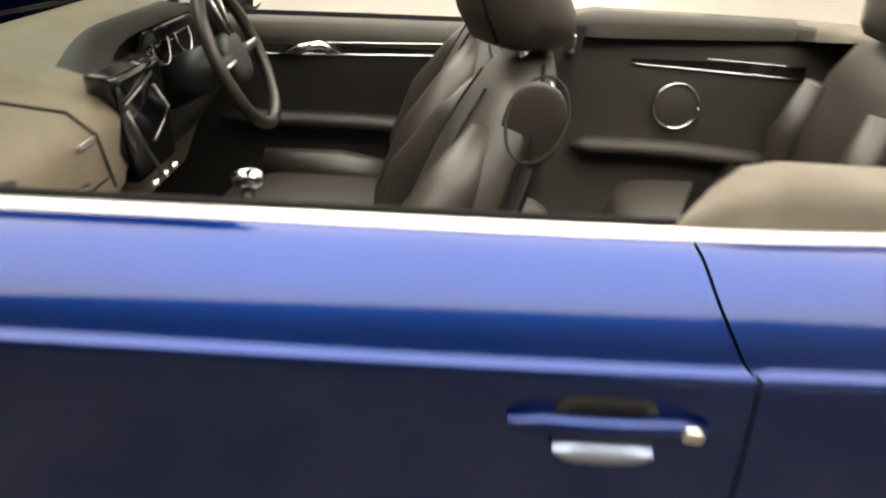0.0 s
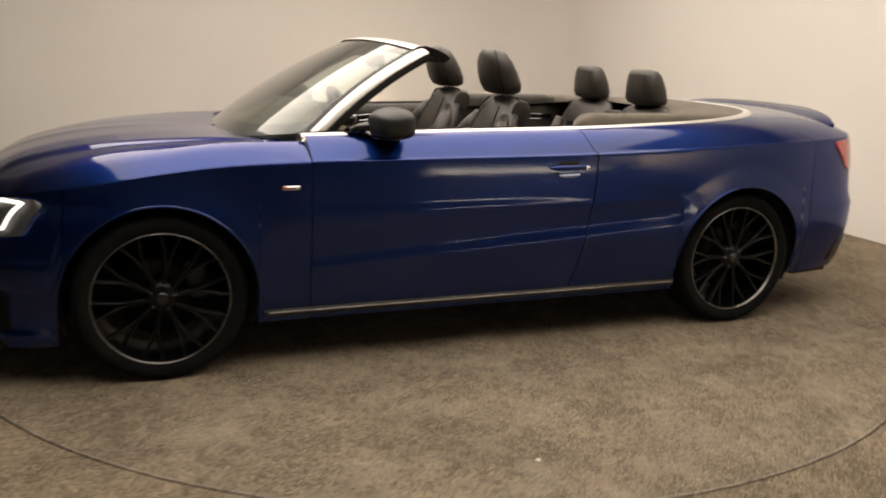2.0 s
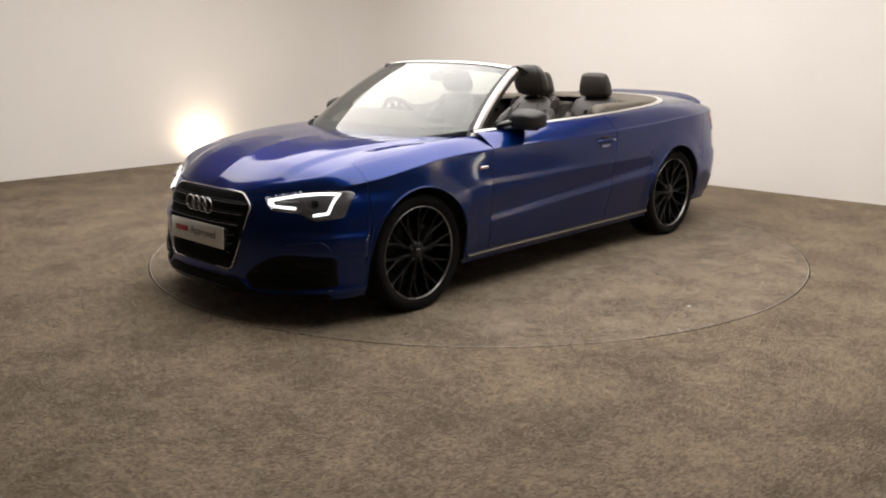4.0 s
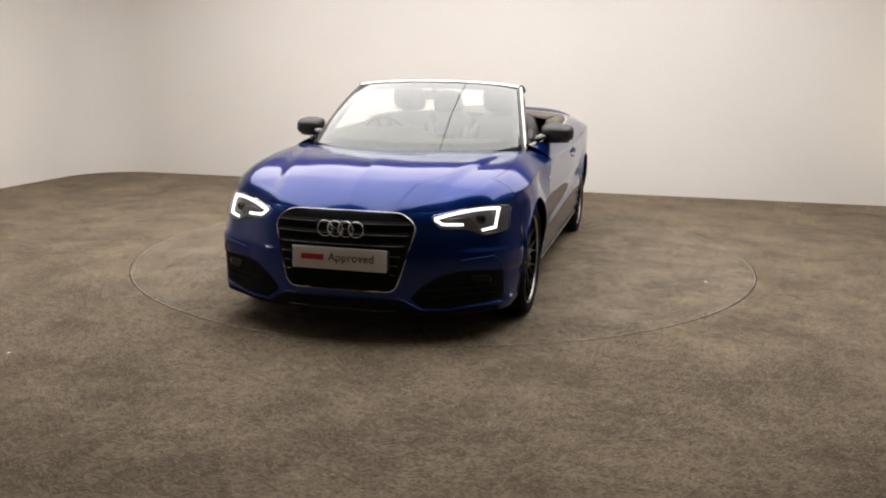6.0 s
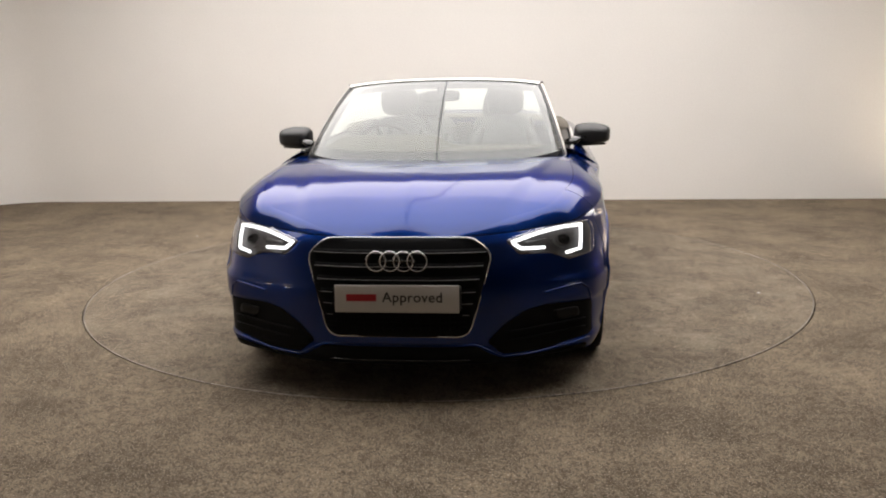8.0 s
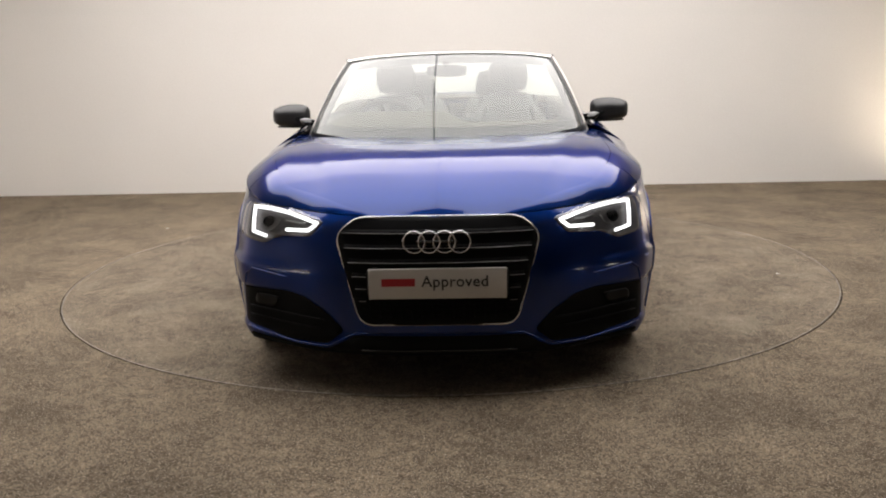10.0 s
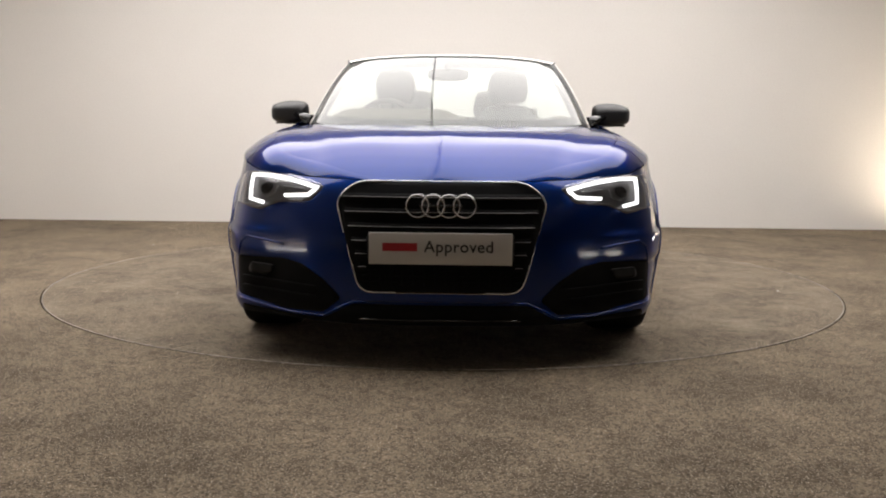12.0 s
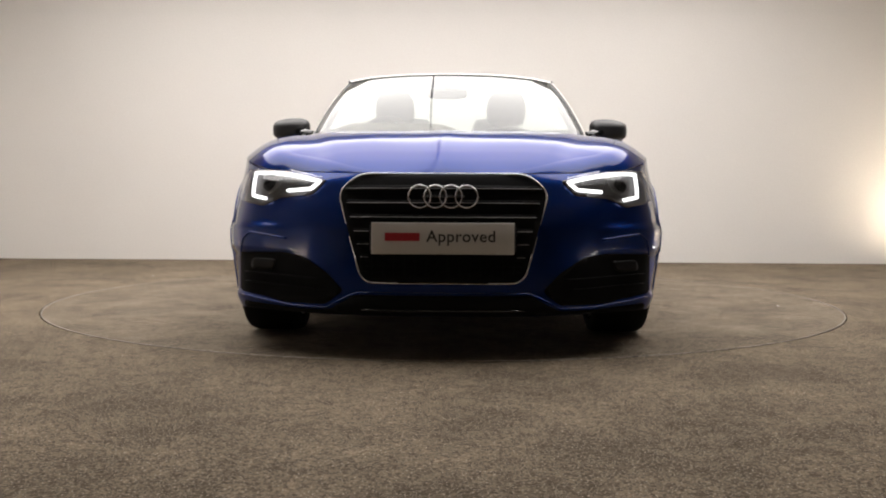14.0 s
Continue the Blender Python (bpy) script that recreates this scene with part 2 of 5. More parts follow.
def tube(path, radius, sides=10, closed=False, bm=None, flat=1.0):
    """A round bar along a path; flat squeezes it in height."""
    bm = bm or bmesh.new()
    path = [Vector(p) for p in path]
    n, rings = len(path), []
    for i, p in enumerate(path):
        a = path[(i - 1) % n] if closed or i else path[i]
        b = path[(i + 1) % n] if closed or i < n - 1 else path[i]
        d = (b - a).normalized()
        side = d.cross(Vector((0, 0, 1)))
        side = side.normalized() if side.length > 1e-4 else Vector((1, 0, 0))
        up = side.cross(d).normalized()
        r = radius[i] if isinstance(radius, (list, tuple)) else radius
        rings.append([bm.verts.new(p + side * (r * math.cos(k * 2 * math.pi / sides)) + up * (flat * r * math.sin(k * 2 * math.pi / sides))) for k in range(sides)])
    for i in range(n if closed else n - 1):
        for k in range(sides):
            bm.faces.new([rings[i][k], rings[i][(k + 1) % sides], rings[(i + 1) % n][(k + 1) % sides], rings[(i + 1) % n][k]])
    if not closed:
        bm.faces.new(rings[0][::-1])
        bm.faces.new(rings[-1])
    return bm


def lathe(profile, steps=64, axis="x", bm=None):
    """Turn (radius, along) pairs round an axis."""
    rows = []
    for k in range(steps):
        a = 2 * math.pi * k / steps
        c, s = math.cos(a), math.sin(a)
        rows.append([(h, r * c, r * s) if axis == "x" else (r * c, r * s, h) for r, h in profile])
    return grid(rows, closed_u=True, bm=bm)


def blob(sx, sy, sz, p=2.6, at=(0, 0, 0), rot=None, n=20, bm=None):
    """A rounded cushion (superellipsoid)."""
    own = bmesh.new()
    bmesh.ops.create_uvsphere(own, u_segments=n + 8, v_segments=n, radius=1.0)
    for v in own.verts:
        c = v.co
        k = (abs(c.x) ** p + abs(c.y) ** p + abs(c.z) ** p) ** (-1 / p)
        v.co = Vector((c.x * k * sx / 2, c.y * k * sy / 2, c.z * k * sz / 2))
    own.transform(Matrix.Translation(at) @ (rot.to_matrix().to_4x4() if rot is not None else Matrix()))
    return merge(bm, own) if bm is not None else own


def table(rows):
    """A smooth function through (key, value) rows."""
    ks, vs = [r[0] for r in rows], [r[1] for r in rows]

    def f(k):
        if k <= ks[0]:
            return vs[0]
        if k >= ks[-1]:
            return vs[-1]
        i = max(j for j in range(len(ks)) if ks[j] <= k)
        i = min(i, len(ks) - 2)
        h = ks[i + 1] - ks[i]
        t = (k - ks[i]) / h
        m0 = (vs[i + 1] - vs[i - 1]) / (ks[i + 1] - ks[i - 1]) if i else (vs[1] - vs[0]) / h
        m1 = (vs[i + 2] - vs[i]) / (ks[i + 2] - ks[i]) if i + 2 < len(ks) else (vs[-1] - vs[-2]) / h
        d = (vs[i + 1] - vs[i]) / h
        if abs(d) < 1e-9:
            m0 = m1 = 0.0
        else:
            m0, m1 = (max(-3 * abs(d), min(3 * abs(d), m)) if m * d > 0 else 0.0 for m in (m0, m1))
        return (1 + 2 * t) * (1 - t) ** 2 * vs[i] + t * (1 - t) ** 2 * h * m0 + t * t * (3 - 2 * t) * vs[i + 1] + t * t * (t - 1) * h * m1

    return f


def step(a, b, x):
    t = max(0.0, min(1.0, (x - a) / (b - a)))
    return t * t * (3 - 2 * t)


# ------------------------------------------------------------------ the studio
ROOM_L, ROOM_R, ROOM_B, ROOM_F, ROOM_H = -5.8, 5.5, 3.75, -8.6, 3.4
TABLE_R, TABLE_X, TABLE_Y = 2.343, -0.04, 0.045


def rounded_plan(r=0.75, n=10, grow=0.0):
    """The room's outline, with rounded corners."""
    out = []
    l, rr, b, f = ROOM_L - grow, ROOM_R + grow, ROOM_B + grow, ROOM_F - grow
    for cx, cy, a0 in ((rr - r, b - r, 0), (l + r, b - r, 90), (l + r, f + r, 180), (rr - r, f + r, 270)):
        for k in range(n + 1):
            a = radians(a0 + 90 * k / n)
            out.append((cx + r * math.cos(a), cy + r * math.sin(a)))
    return out


def studio():
    plan_in, plan_out = rounded_plan(), rounded_plan(r=0.87, grow=0.12)
    names = ("wall_east", "wall_north", "wall_west", "wall_south")
    n = len(plan_in)
    q = n // 4
    for w, nm in enumerate(names):
        idx = [(w * q - q // 2 + k) % n for k in range(q + 1)]
        prof_i = [plan_in[i] for i in idx]
        prof_o = [plan_out[i] for i in idx]
        loop = prof_i + prof_o[::-1]
        bm = grid([[(x, y, z) for x, y in loop] for z in (0.0, ROOM_H)], closed_v=True)
        # south and east walls stay out of view, darkened so the bodywork reflects less
        tagged(sharp(part(nm, bm, M_WALL_DIM if nm in ("wall_south", "wall_east") else M_WALL, flip=True), 30), "unseen studio wall, made dark to dim reflections" if nm in ("wall_south", "wall_east") else "smooth white painted studio wall", "wall", kind="structure")
    # floor, with the turntable sunk flush into it
    bm = bmesh.new()
    rin = TABLE_R + 0.0065
    ring = [bm.verts.new((TABLE_X + rin * math.cos(2 * math.pi * k / 128), TABLE_Y + rin * math.sin(2 * math.pi * k / 128), 0)) for k in range(128)]
    low = [bm.verts.new((v.co.x, v.co.y, -0.03)) for v in ring]
    far = [bm.verts.new((x, y, 0)) for x, y in ((max(-7, min(7, 12 * math.cos(2 * math.pi * k / 128))), max(-10, min(6, 12 * math.sin(2 * math.pi * k / 128)))) for k in range(128))]
    for k in range(128):
        j = (k + 1) % 128
        bm.faces.new([ring[k], far[k], far[j], ring[j]])
        bm.faces.new([low[k], ring[k], ring[j], low[j]])
    tagged(part("floor", bm, M_CARPET, smooth=False), "brown-grey short pile carpet floor", "floor", kind="structure")
    tagged(part("floor_pit", box(4.9, 4.9, 0.02, at=(0, 0, -0.05)), M_GAP), "dark pit beneath the turntable", "pit", kind="structure")
    # turntable
    bm = bmesh.new()
    top = [bm.verts.new((TABLE_R * math.cos(2 * math.pi * k / 128), TABLE_R * math.sin(2 * math.pi * k / 128), 0.0)) for k in range(128)]
    bot = [bm.verts.new((v.co.x, v.co.y, -0.03)) for v in top]
    bm.faces.new(top)
    for k in range(128):
        bm.faces.new([bot[k], bot[(k + 1) % 128], top[(k + 1) % 128], top[k]])
    disc = tagged(part("turntable", bm, M_DISC, smooth=False), "round carpeted vehicle turntable flush with the floor", "turntable")
    bm = lathe([(TABLE_R - 0.0075, 0.0002), (TABLE_R - 0.006, 0.0026), (TABLE_R - 0.001, 0.0026), (TABLE_R, -0.004)], 128, "z")
    part("edge_strip", bm, M_RING, disc, "thin worn metal edge strip")
    disc.location = (TABLE_X, TABLE_Y, 0)
    tagged(part("ceiling", box(ROOM_R - ROOM_L + 0.6, ROOM_B - ROOM_F + 0.6, 0.1, at=((ROOM_L + ROOM_R) / 2, (ROOM_B + ROOM_F) / 2, ROOM_H + 0.05)), M_CEIL, smooth=False), "plain white studio ceiling", "ceiling", kind="structure")
    # two large luminous ceiling panels, a narrow dark joint between them
    first = new("ceiling_light")
    part("frame", frame_bar(3.62, 5.0, 0.010, 0.06), M_CEIL, first, smooth=False)
    part("diffuser", box(3.606, 4.986, 0.02, at=(0, 0, 0.012)), M_PANEL, first, smooth=False)
    first.matrix_basis = pose(-2.04, 0.12, ROOM_H - 0.035)
    tagged(first, "large flat white ceiling light panel, switched on", "ceiling light", "ceiling lights")
    copy_thing(first, pose(1.59, 0.12, ROOM_H - 0.035))
    # floor lamps washing the walls
    for lx, ly, ax, ay, power, rise, length in ((ROOM_L + 0.30, 1.18, -1, 0.0, 4.5, 1.0, 0.24), (ROOM_R - 0.36, 3.10, 0.0, 1, 22, 1.7, 0.24), (ROOM_R - 0.20, 2.2, 1, 0.0, 2, 1.3, 1.9), (ROOM_R - 0.20, -4.3, 1, 0.0, 3, 1.3, 0.6), (ROOM_L + 0.20, -4.3, -1, 0.0, 3, 1.3, 0.6)):
        floor_lamp(lx, ly, ax, ay, power, rise, length)


def frame_bar(w, d, t, h):
    bm = bmesh.new()
    for sx, sy, x, y in ((w, t, 0, d / 2), (w, t, 0, -d / 2), (t, d - t, w / 2, 0), (t, d - t, -w / 2, 0)):
        box(sx, sy, h, at=(x, y, 0), bm=bm)
    return bm


def floor_lamp(x, y, ax, ay, power, rise=1.7, length=0.24):
    lamp = new("floor_lamp")
    lamp.matrix_basis = pose(x, y, 0, 0, 0, math.degrees(math.atan2(ay, ax)) - 90)
    part("housing", box(length, 0.10, 0.06, 0.015, at=(0, 0, 0.045)), M_BLACK, lamp)
    part("foot", box(length - 0.02, 0.16, 0.02, 0.006, at=(0, 0, 0.011)), M_BLACK, lamp)
    if length < 0.5:
        part("lens", box(length - 0.03, 0.075, 0.012, 0.004, at=(0, 0.008, 0.076)), M_LAMP, lamp, "glowing warm white lens")
    else:
        part("diffuser", box(length - 0.03, 0.014, 0.046, 0.004, at=(0, -0.05, 0.047)), M_BATTEN, lamp, "glowing warm white diffuser")
    tagged(lamp, "small black floor wash lamp shining on the wall" if length < 0.5 else "long black floor batten with a glowing warm diffuser", "floor lamp", "floor lamps")
    data = bpy.data.lights.new("wash", "AREA")
    data.shape, data.size, data.size_y = "RECTANGLE", length + 0.06, 0.1
    data.spread = radians(150)
    data.energy, data.color = power, (1.0, 0.80, 0.58)
    ob = new("wash_light", data)
    a = Vector((ax, ay, 0)).normalized()
    p = Vector((x, y, 0.14)) + a * 0.075
    ob.matrix_basis = look(p, p + a + Vector((0, 0, rise)))


studio()


# ------------------------------------------------------------------ the car's shape
# nose towards -y, its left side towards +x
AX_F, AX_R, WHEEL_R, ARCH_R = -1.45, 1.301, 0.331, 0.371
OUT = [(0, -2.29), (0.25, -2.278), (0.46, -2.22), (0.66, -2.108), (0.83, -1.982), (0.915, -1.735), (0.936, -1.45), (0.919, -1.0), (0.92, -0.4),
       (0.925, 0.2), (0.925, 0.8), (0.925, 1.3), (0.905, 1.7), (0.855, 2.0), (0.755, 2.15), (0.55, 2.25), (0.3, 2.295), (0, 2.31)]
Z_CREASE = table(list(enumerate([0.695, 0.70, 0.705, 0.714, 0.732, 0.770, 0.818, 0.857, 0.868, 0.873, 0.885, 0.905, 0.92, 0.93, 0.94, 0.95, 0.955, 0.955])))
IN_FRONT = table([(0.12, 0.03), (0.17, 0.0), (0.215, -0.012), (0.24, 0.0), (0.32, 0.0), (0.48, 0.004), (0.56, 0.025), (0.62, 0.048), (0.67, 0.07), (0.71, 0.10)])
IN_SIDE = table([(0.15, 0.10), (0.20, 0.055), (0.25, 0.040), (0.30, 0.030), (0.40, 0.017), (0.48, 0.004), (0.56, 0.0006), (0.62, -0.0008), (0.648, -0.0012), (0.658, -0.0009), (0.676, 0.0011), (0.688, 0.0016), (0.75, 0.0007), (0.80, -0.0004), (0.86, -0.0008), (0.92, 0.004)])
IN_REAR = table([(0.15, 0.12), (0.25, 0.05), (0.45, 0.0), (0.58, -0.005), (0.63, 0.012), (0.80, 0.030), (0.95, 0.055)])
ZC = table([(-2.20, 0.690), (-2.17, 0.712), (-2.13, 0.739), (-2.07, 0.772), (-1.98, 0.809), (-1.85, 0.849), (-1.7, 0.879), (-1.5, 0.902), (-1.3, 0.910), (-1.15, 0.909)])
BELT_X = table([(-0.95, 0.762), (-0.6, 0.785), (0.4, 0.805), (1.0, 0.775)])
BELT_Z = table([(-0.95, 0.948), (-0.3, 0.966), (0.4, 0.98), (1.0, 1.0), (1.4, 1.022), (1.72, 1.042)])


def catmull(pts, s):
    i = min(int(s), len(pts) - 2)
    t = s - i
    p1, p2 = Vector(pts[i]), Vector(pts[i + 1])
    p0 = Vector(pts[i - 1]) if i else Vector((-pts[1][0], pts[1][1]))
    p3 = Vector(pts[i + 2]) if i + 2 < len(pts) else Vector((-pts[-2][0], pts[-2][1]))
    return 0.5 * ((2 * p1) + (p2 - p0) * t + (2 * p0 - 5 * p1 + 4 * p2 - p3) * t * t + (3 * p1 - p0 - 3 * p2 + p3) * t ** 3)


S_GRID = [17 * k / 1700 for k in range(1701)]
Y_GRID = [catmull(OUT, s).y for s in S_GRID]


def s_of(y):
    return float(np.interp(y, Y_GRID, S_GRID))


def belt(s, z):
    """A point of the body's side at plan place s and height z."""
    p = catmull(OUT, s)
    a, b = catmull(OUT, max(0, s - 0.02)), catmull(OUT, min(17, s + 0.02))
    d = (b - a).normalized()
    n = Vector((d.y, -d.x))
    wf, wr = step(-1.50, -2.12, p.y), step(1.5, 2.1, p.y)
    inset = (IN_FRONT(z) * wf + IN_REAR(z) * wr + IN_SIDE(z) * max(0.0, 1 - wf - wr))
    # the scalloped lower door, under a line that rises to the rear
    line = 0.40 + 0.062 * (p.y + 0.9)
    flank = step(-1.15, -0.75, p.y) * step(1.02, 0.86, p.y)
    inset += flank * (0.014 * step(line + 0.22, line + 0.065, z) - 0.0145 * step(line + 0.065, line + 0.015, z))
    # wings lean in towards the bonnet
    inset += 0.040 * step(-0.90, -1.30, p.y) * (1 - wf) * step(0.52, 0.84, z)
    # flared arches
    for yw in (AX_F, AX_R):
        r = math.hypot(p.y - yw, z - 0.33)
        inset -= 0.007 * step(ARCH_R + 0.12, ARCH_R + 0.005, r) * step(0.24, 0.34, z)
    # the raised corner of the bumper above its air intake
    inset -= 0.012 * step(0.56, 0.70, p.x) * step(-1.72, -1.82, p.y) * step(0.512, 0.488, z) * step(0.380, 0.400, z)
    q = p - n * inset
    return Vector((max(0.0, q.x), q.y, z))


def z_low(s):
    """The lower edge of the side, with the wheel arches."""
    y = catmull(OUT, s).y
    base = 0.165 if y < -1.7 else 0.20 if y < 1.6 else 0.23
    for yw in (AX_F, AX_R):
        if abs(y - yw) < ARCH_R:
            base = max(base, 0.33 + math.sqrt(ARCH_R ** 2 - (y - yw) ** 2))
    return base


LOOP = [(0.775, 1.0), (0.745, 1.2), (0.68, 1.40), (0.56, 1.555), (0.40, 1.65), (0.20, 1.70), (0.0, 1.715)]
S_LOOP = s_of(1.0)


def loop_xy(q):
    """The rim round the folded roof, q from 0 at the side to 6 on the centre line."""
    return catmull_open(LOOP, q)


def catmull_open(pts, s):
    i = min(int(s), len(pts) - 2)
    t = s - i
    p1, p2 = Vector(pts[i]), Vector(pts[i + 1])
    p0 = Vector(pts[i - 1]) if i else 2 * p1 - p2
    p3 = Vector(pts[i + 2]) if i + 2 < len(pts) else 2 * p2 - p1
    return 0.5 * ((2 * p1) + (p2 - p0) * t + (2 * p0 - 5 * p1 + 4 * p2 - p3) * t * t + (3 * p1 - p0 - 3 * p2 + p3) * t ** 3)


def inner(s):
    """The inner edge of the shoulder: the belt line, then the rim round the folded roof."""
    if s <= S_LOOP:
        y = max(-0.95, catmull(OUT, s).y)
        return Vector((BELT_X(y), y, BELT_Z(y)))
    xy = loop_xy(6 * (s - S_LOOP) / (17 - S_LOOP))
    return Vector((xy.x, xy.y, BELT_Z(xy.y)))


def shoulder(s, r):
    """From the crease (r = 0) up to the inner edge (r = 1)."""
    c, i = belt(s, Z_CREASE(s)), inner(s)
    p = c.lerp(i, r)
    # a narrow lip on the crease, then a full convex shoulder
    q = max(0.0, (r - 0.06) / 0.94)
    full = 0.022 * min(1.0, r / 0.06) + 0.978 * (0.12 * q + 0.88 * (1 - (1 - q) ** 2.5))
    k = step(-0.87, -0.6, c.y) * step(1.9, 1.3, c.y)
    p.z = c.z + (i.z - c.z) * (full * k + (1 - (1 - r) ** 1.4) * (1 - k))
    if s > S_LOOP:
        k = step(S_LOOP, 17, s)
        p.z += 0.034 * k * math.sin(math.pi * min(1, r * 1.15) ** 0.8) if r < 0.87 else 0
    return p


S_COWL, R_WING = s_of(-0.87), 0.155
EDGE = [belt(0.1 * k, Z_CREASE(0.1 * k)) for k in range(61)]
X_EDGE, Y_EDGE = [p.x for p in EDGE], [p.y for p in EDGE]


WING_LIFT = table([(-2.2, 0.28), (-2.0, 0.44), (-1.75, 0.58), (-1.4, 0.80), (-1.1, 1.10), (-0.9, 1.30)])


def deck(s, r):
    """Wing and bonnet, from the crease (r = 0) to the centre line (r = 1)."""
    c = belt(s, Z_CREASE(s))
    y0 = belt(0, Z_CREASE(0)).y
    yc = y0 + (c.y - y0) * (-1.15 - y0) / (-0.87 - y0)
    zc = ZC(yc)
    x = c.x * (1 - r)
    ze = c.z + (zc - c.z) * WING_LIFT(c.y)
    p = 1.25 + 0.9 * step(-0.9, -1.5, c.y)
    if r <= R_WING:
        z = c.z + (ze - c.z) * (1 - (1 - r / R_WING) ** p)
    else:
        z = ze + (zc - ze) * (1 - (1 - (r - R_WING) / (1 - R_WING)) ** 1.8)
    # raised lines on the bonnet, running from the lamps to the screen
    yy = c.y + (yc - c.y) * max(0.0, (r - R_WING) / (1 - R_WING)) ** 1.3
    xl = 0.44 + 0.25 * (yy + 2.1)
    z += 0.011 * step(xl + 0.045, xl - 0.04, x) * step(-2.14, -1.95, yy) * step(-0.9, -1.25, yy)
    # the front edge rolls over towards the grille and the lamps
    d = max(0.0, yy - float(np.interp(x, X_EDGE, Y_EDGE)))
    z += (0.021 + 0.016 * step(0.05, 0.38, x)) * (1 - math.exp(-d / 0.045)) * step(1.25, 0.10, d) * step(0.90, 0.68, x)
    return Vector((x, yy, z))


def mirror_bm(bm):
    """Reflect a bmesh to the other side."""
    for v in bm.verts:
        v.co.x = -v.co.x
    bmesh.ops.reverse_faces(bm, faces=bm.faces[:])
    return bm


def spread(a, b, n):
    return [a + (b - a) * k / n for k in range(n + 1)]


def side_rows(y_list, edge_a=None, edge_b=None, rows=26, top="shoulder", r_end=1.0, r_rows=12):
    """Columns of points from the lower edge over the crease to the inner edge."""
    cols = []
    ya, yb = y_list[0], y_list[-1]
    for y in y_list:
        t = (y - ya) / (yb - ya)
        ta = max(0.0, 1 - (y - ya) / 0.40)
        col = []
        for k in range(rows + 1):
            w = k / rows
            zz = 0.2 + 0.67 * w
            yy = y + (edge_a(zz) if edge_a else 0) * ta + (edge_b(zz) if edge_b else 0) * t
            s = s_of(yy)
            lo, hi = z_low(s_of(y) if edge_a is None and edge_b is None else s), Z_CREASE(s)
            col.append(belt(s, lo + (hi - lo) * w))
        yy = y + (edge_a(0.87) if edge_a else 0) * ta + (edge_b(0.87) if edge_b else 0) * t
        s = s_of(yy)
        f = shoulder if top == "shoulder" else deck
        for k in range(1, r_rows + 1):
            r = r_end * (k / r_rows) ** 1.35
            e = (edge_b(0.87 + 0.1 * r) - edge_b(0.87)) * t if edge_b else 0
            e += (edge_a(0.87 + 0.1 * r) - edge_a(0.87)) * ta if edge_a else 0
            col.append(f(s_of(yy + e), r))
        cols.append(col)
    return cols


def arch_ys(y0, y1, n):
    """Places along the side, close together where an arch starts."""
    ys = set(round(v, 4) for v in spread(y0, y1, n))
    for yw in (AX_F, AX_R):
        for sgn in (-1, 1):
            for d in (0.0005, -0.0005, -0.002, -0.005, -0.010, -0.018, -0.028, -0.04):
                v = yw + sgn * (ARCH_R + d)
                if y0 <= v <= y1:
                    ys.add(round(v, 4))
    return sorted(ys)


car = new("convertible_car")
tagged(car, "blue metallic two-door convertible car with roof folded down", "car")

GAP = 0.0020
Y_FEND, Y_DOOR, Y_QUART, Y_TAIL = -1.795, -0.868, 0.437, 1.735
door_edge_b = table([(0.2, -0.105), (0.45, -0.042), (0.7, -0.004), (0.87, 0.0), (0.88, -0.016), (0.90, -0.036), (0.92, -0.047), (0.97, -0.060)])
body_parts = {}
for side in (1, -1):
    # wing
    cols = side_rows(arch_ys(Y_FEND + GAP, Y_DOOR - GAP, 46), None, None, 44, "deck", R_WING, 8)
    bm = grid(cols)
    if side < 0:
        mirror_bm(bm)
    thick(part("front_wing", bm, M_PAINT, car), 0.006)
    # door
    cols = side_rows(spread(Y_DOOR + GAP, Y_QUART - GAP, 56), None, door_edge_b, 72, "shoulder", 1.0, 18)
    bm = grid(cols)
    if side < 0:
        mirror_bm(bm)
    body_parts["door", side] = thick(part("door", bm, M_PAINT, car), 0.006)
    # rear quarter
    cols = side_rows(arch_ys(Y_QUART + GAP, Y_TAIL - GAP, 60), lambda z: door_edge_b(z), None, 64, "shoulder", 1.0, 18)
    # keep the arch true where the leading edge leans
    bm = grid(cols)
    if side < 0:
        mirror_bm(bm)
    thick(part("rear_quarter", bm, M_PAINT, car), 0.006)
    # sill blade
    bm = grid([[belt(s_of(y), z) + Vector((o, 0, 0)) for z, o in ((0.252, 0.000), (0.246, 0.006), (0.232, 0.006), (0.215, -0.02), (0.19, -0.06), (0.18, -0.14))] for y in spread(-1.055, 0.93, 40)])
    if side < 0:
        mirror_bm(bm)
    thick(part("sill_blade", bm, M_BLACK, car, "black sill blade"), 0.006)
    bm = grid([[belt(s_of(y), z) + Vector((o, 0, 0)) for z, o in ((0.2490, 0.004), (0.2470, 0.010), (0.2445, 0.0130), (0.2405, 0.0138), (0.2375, 0.011), (0.2360, 0.004))] for y in spread(-1.04, 0.92, 40)])
    if side < 0:
        mirror_bm(bm)
    part("sill_strip", bm, M_SILL, car, "thin silver strip along the sill")

# nose: one bumper skin from wheel arch to wheel arch
S_F = s_of(Y_FEND - GAP)
ss = spread(0, S_F, 60)
half = []
for s in ss:
    lo, hi = z_low(s), Z_CREASE(s) - 0.003
    half.append([belt(s, lo + (hi - lo) * k / 44) for k in range(45)])
full = [[Vector((-p.x, p.y, p.z)) for p in col] for col in half[:0:-1]] + half
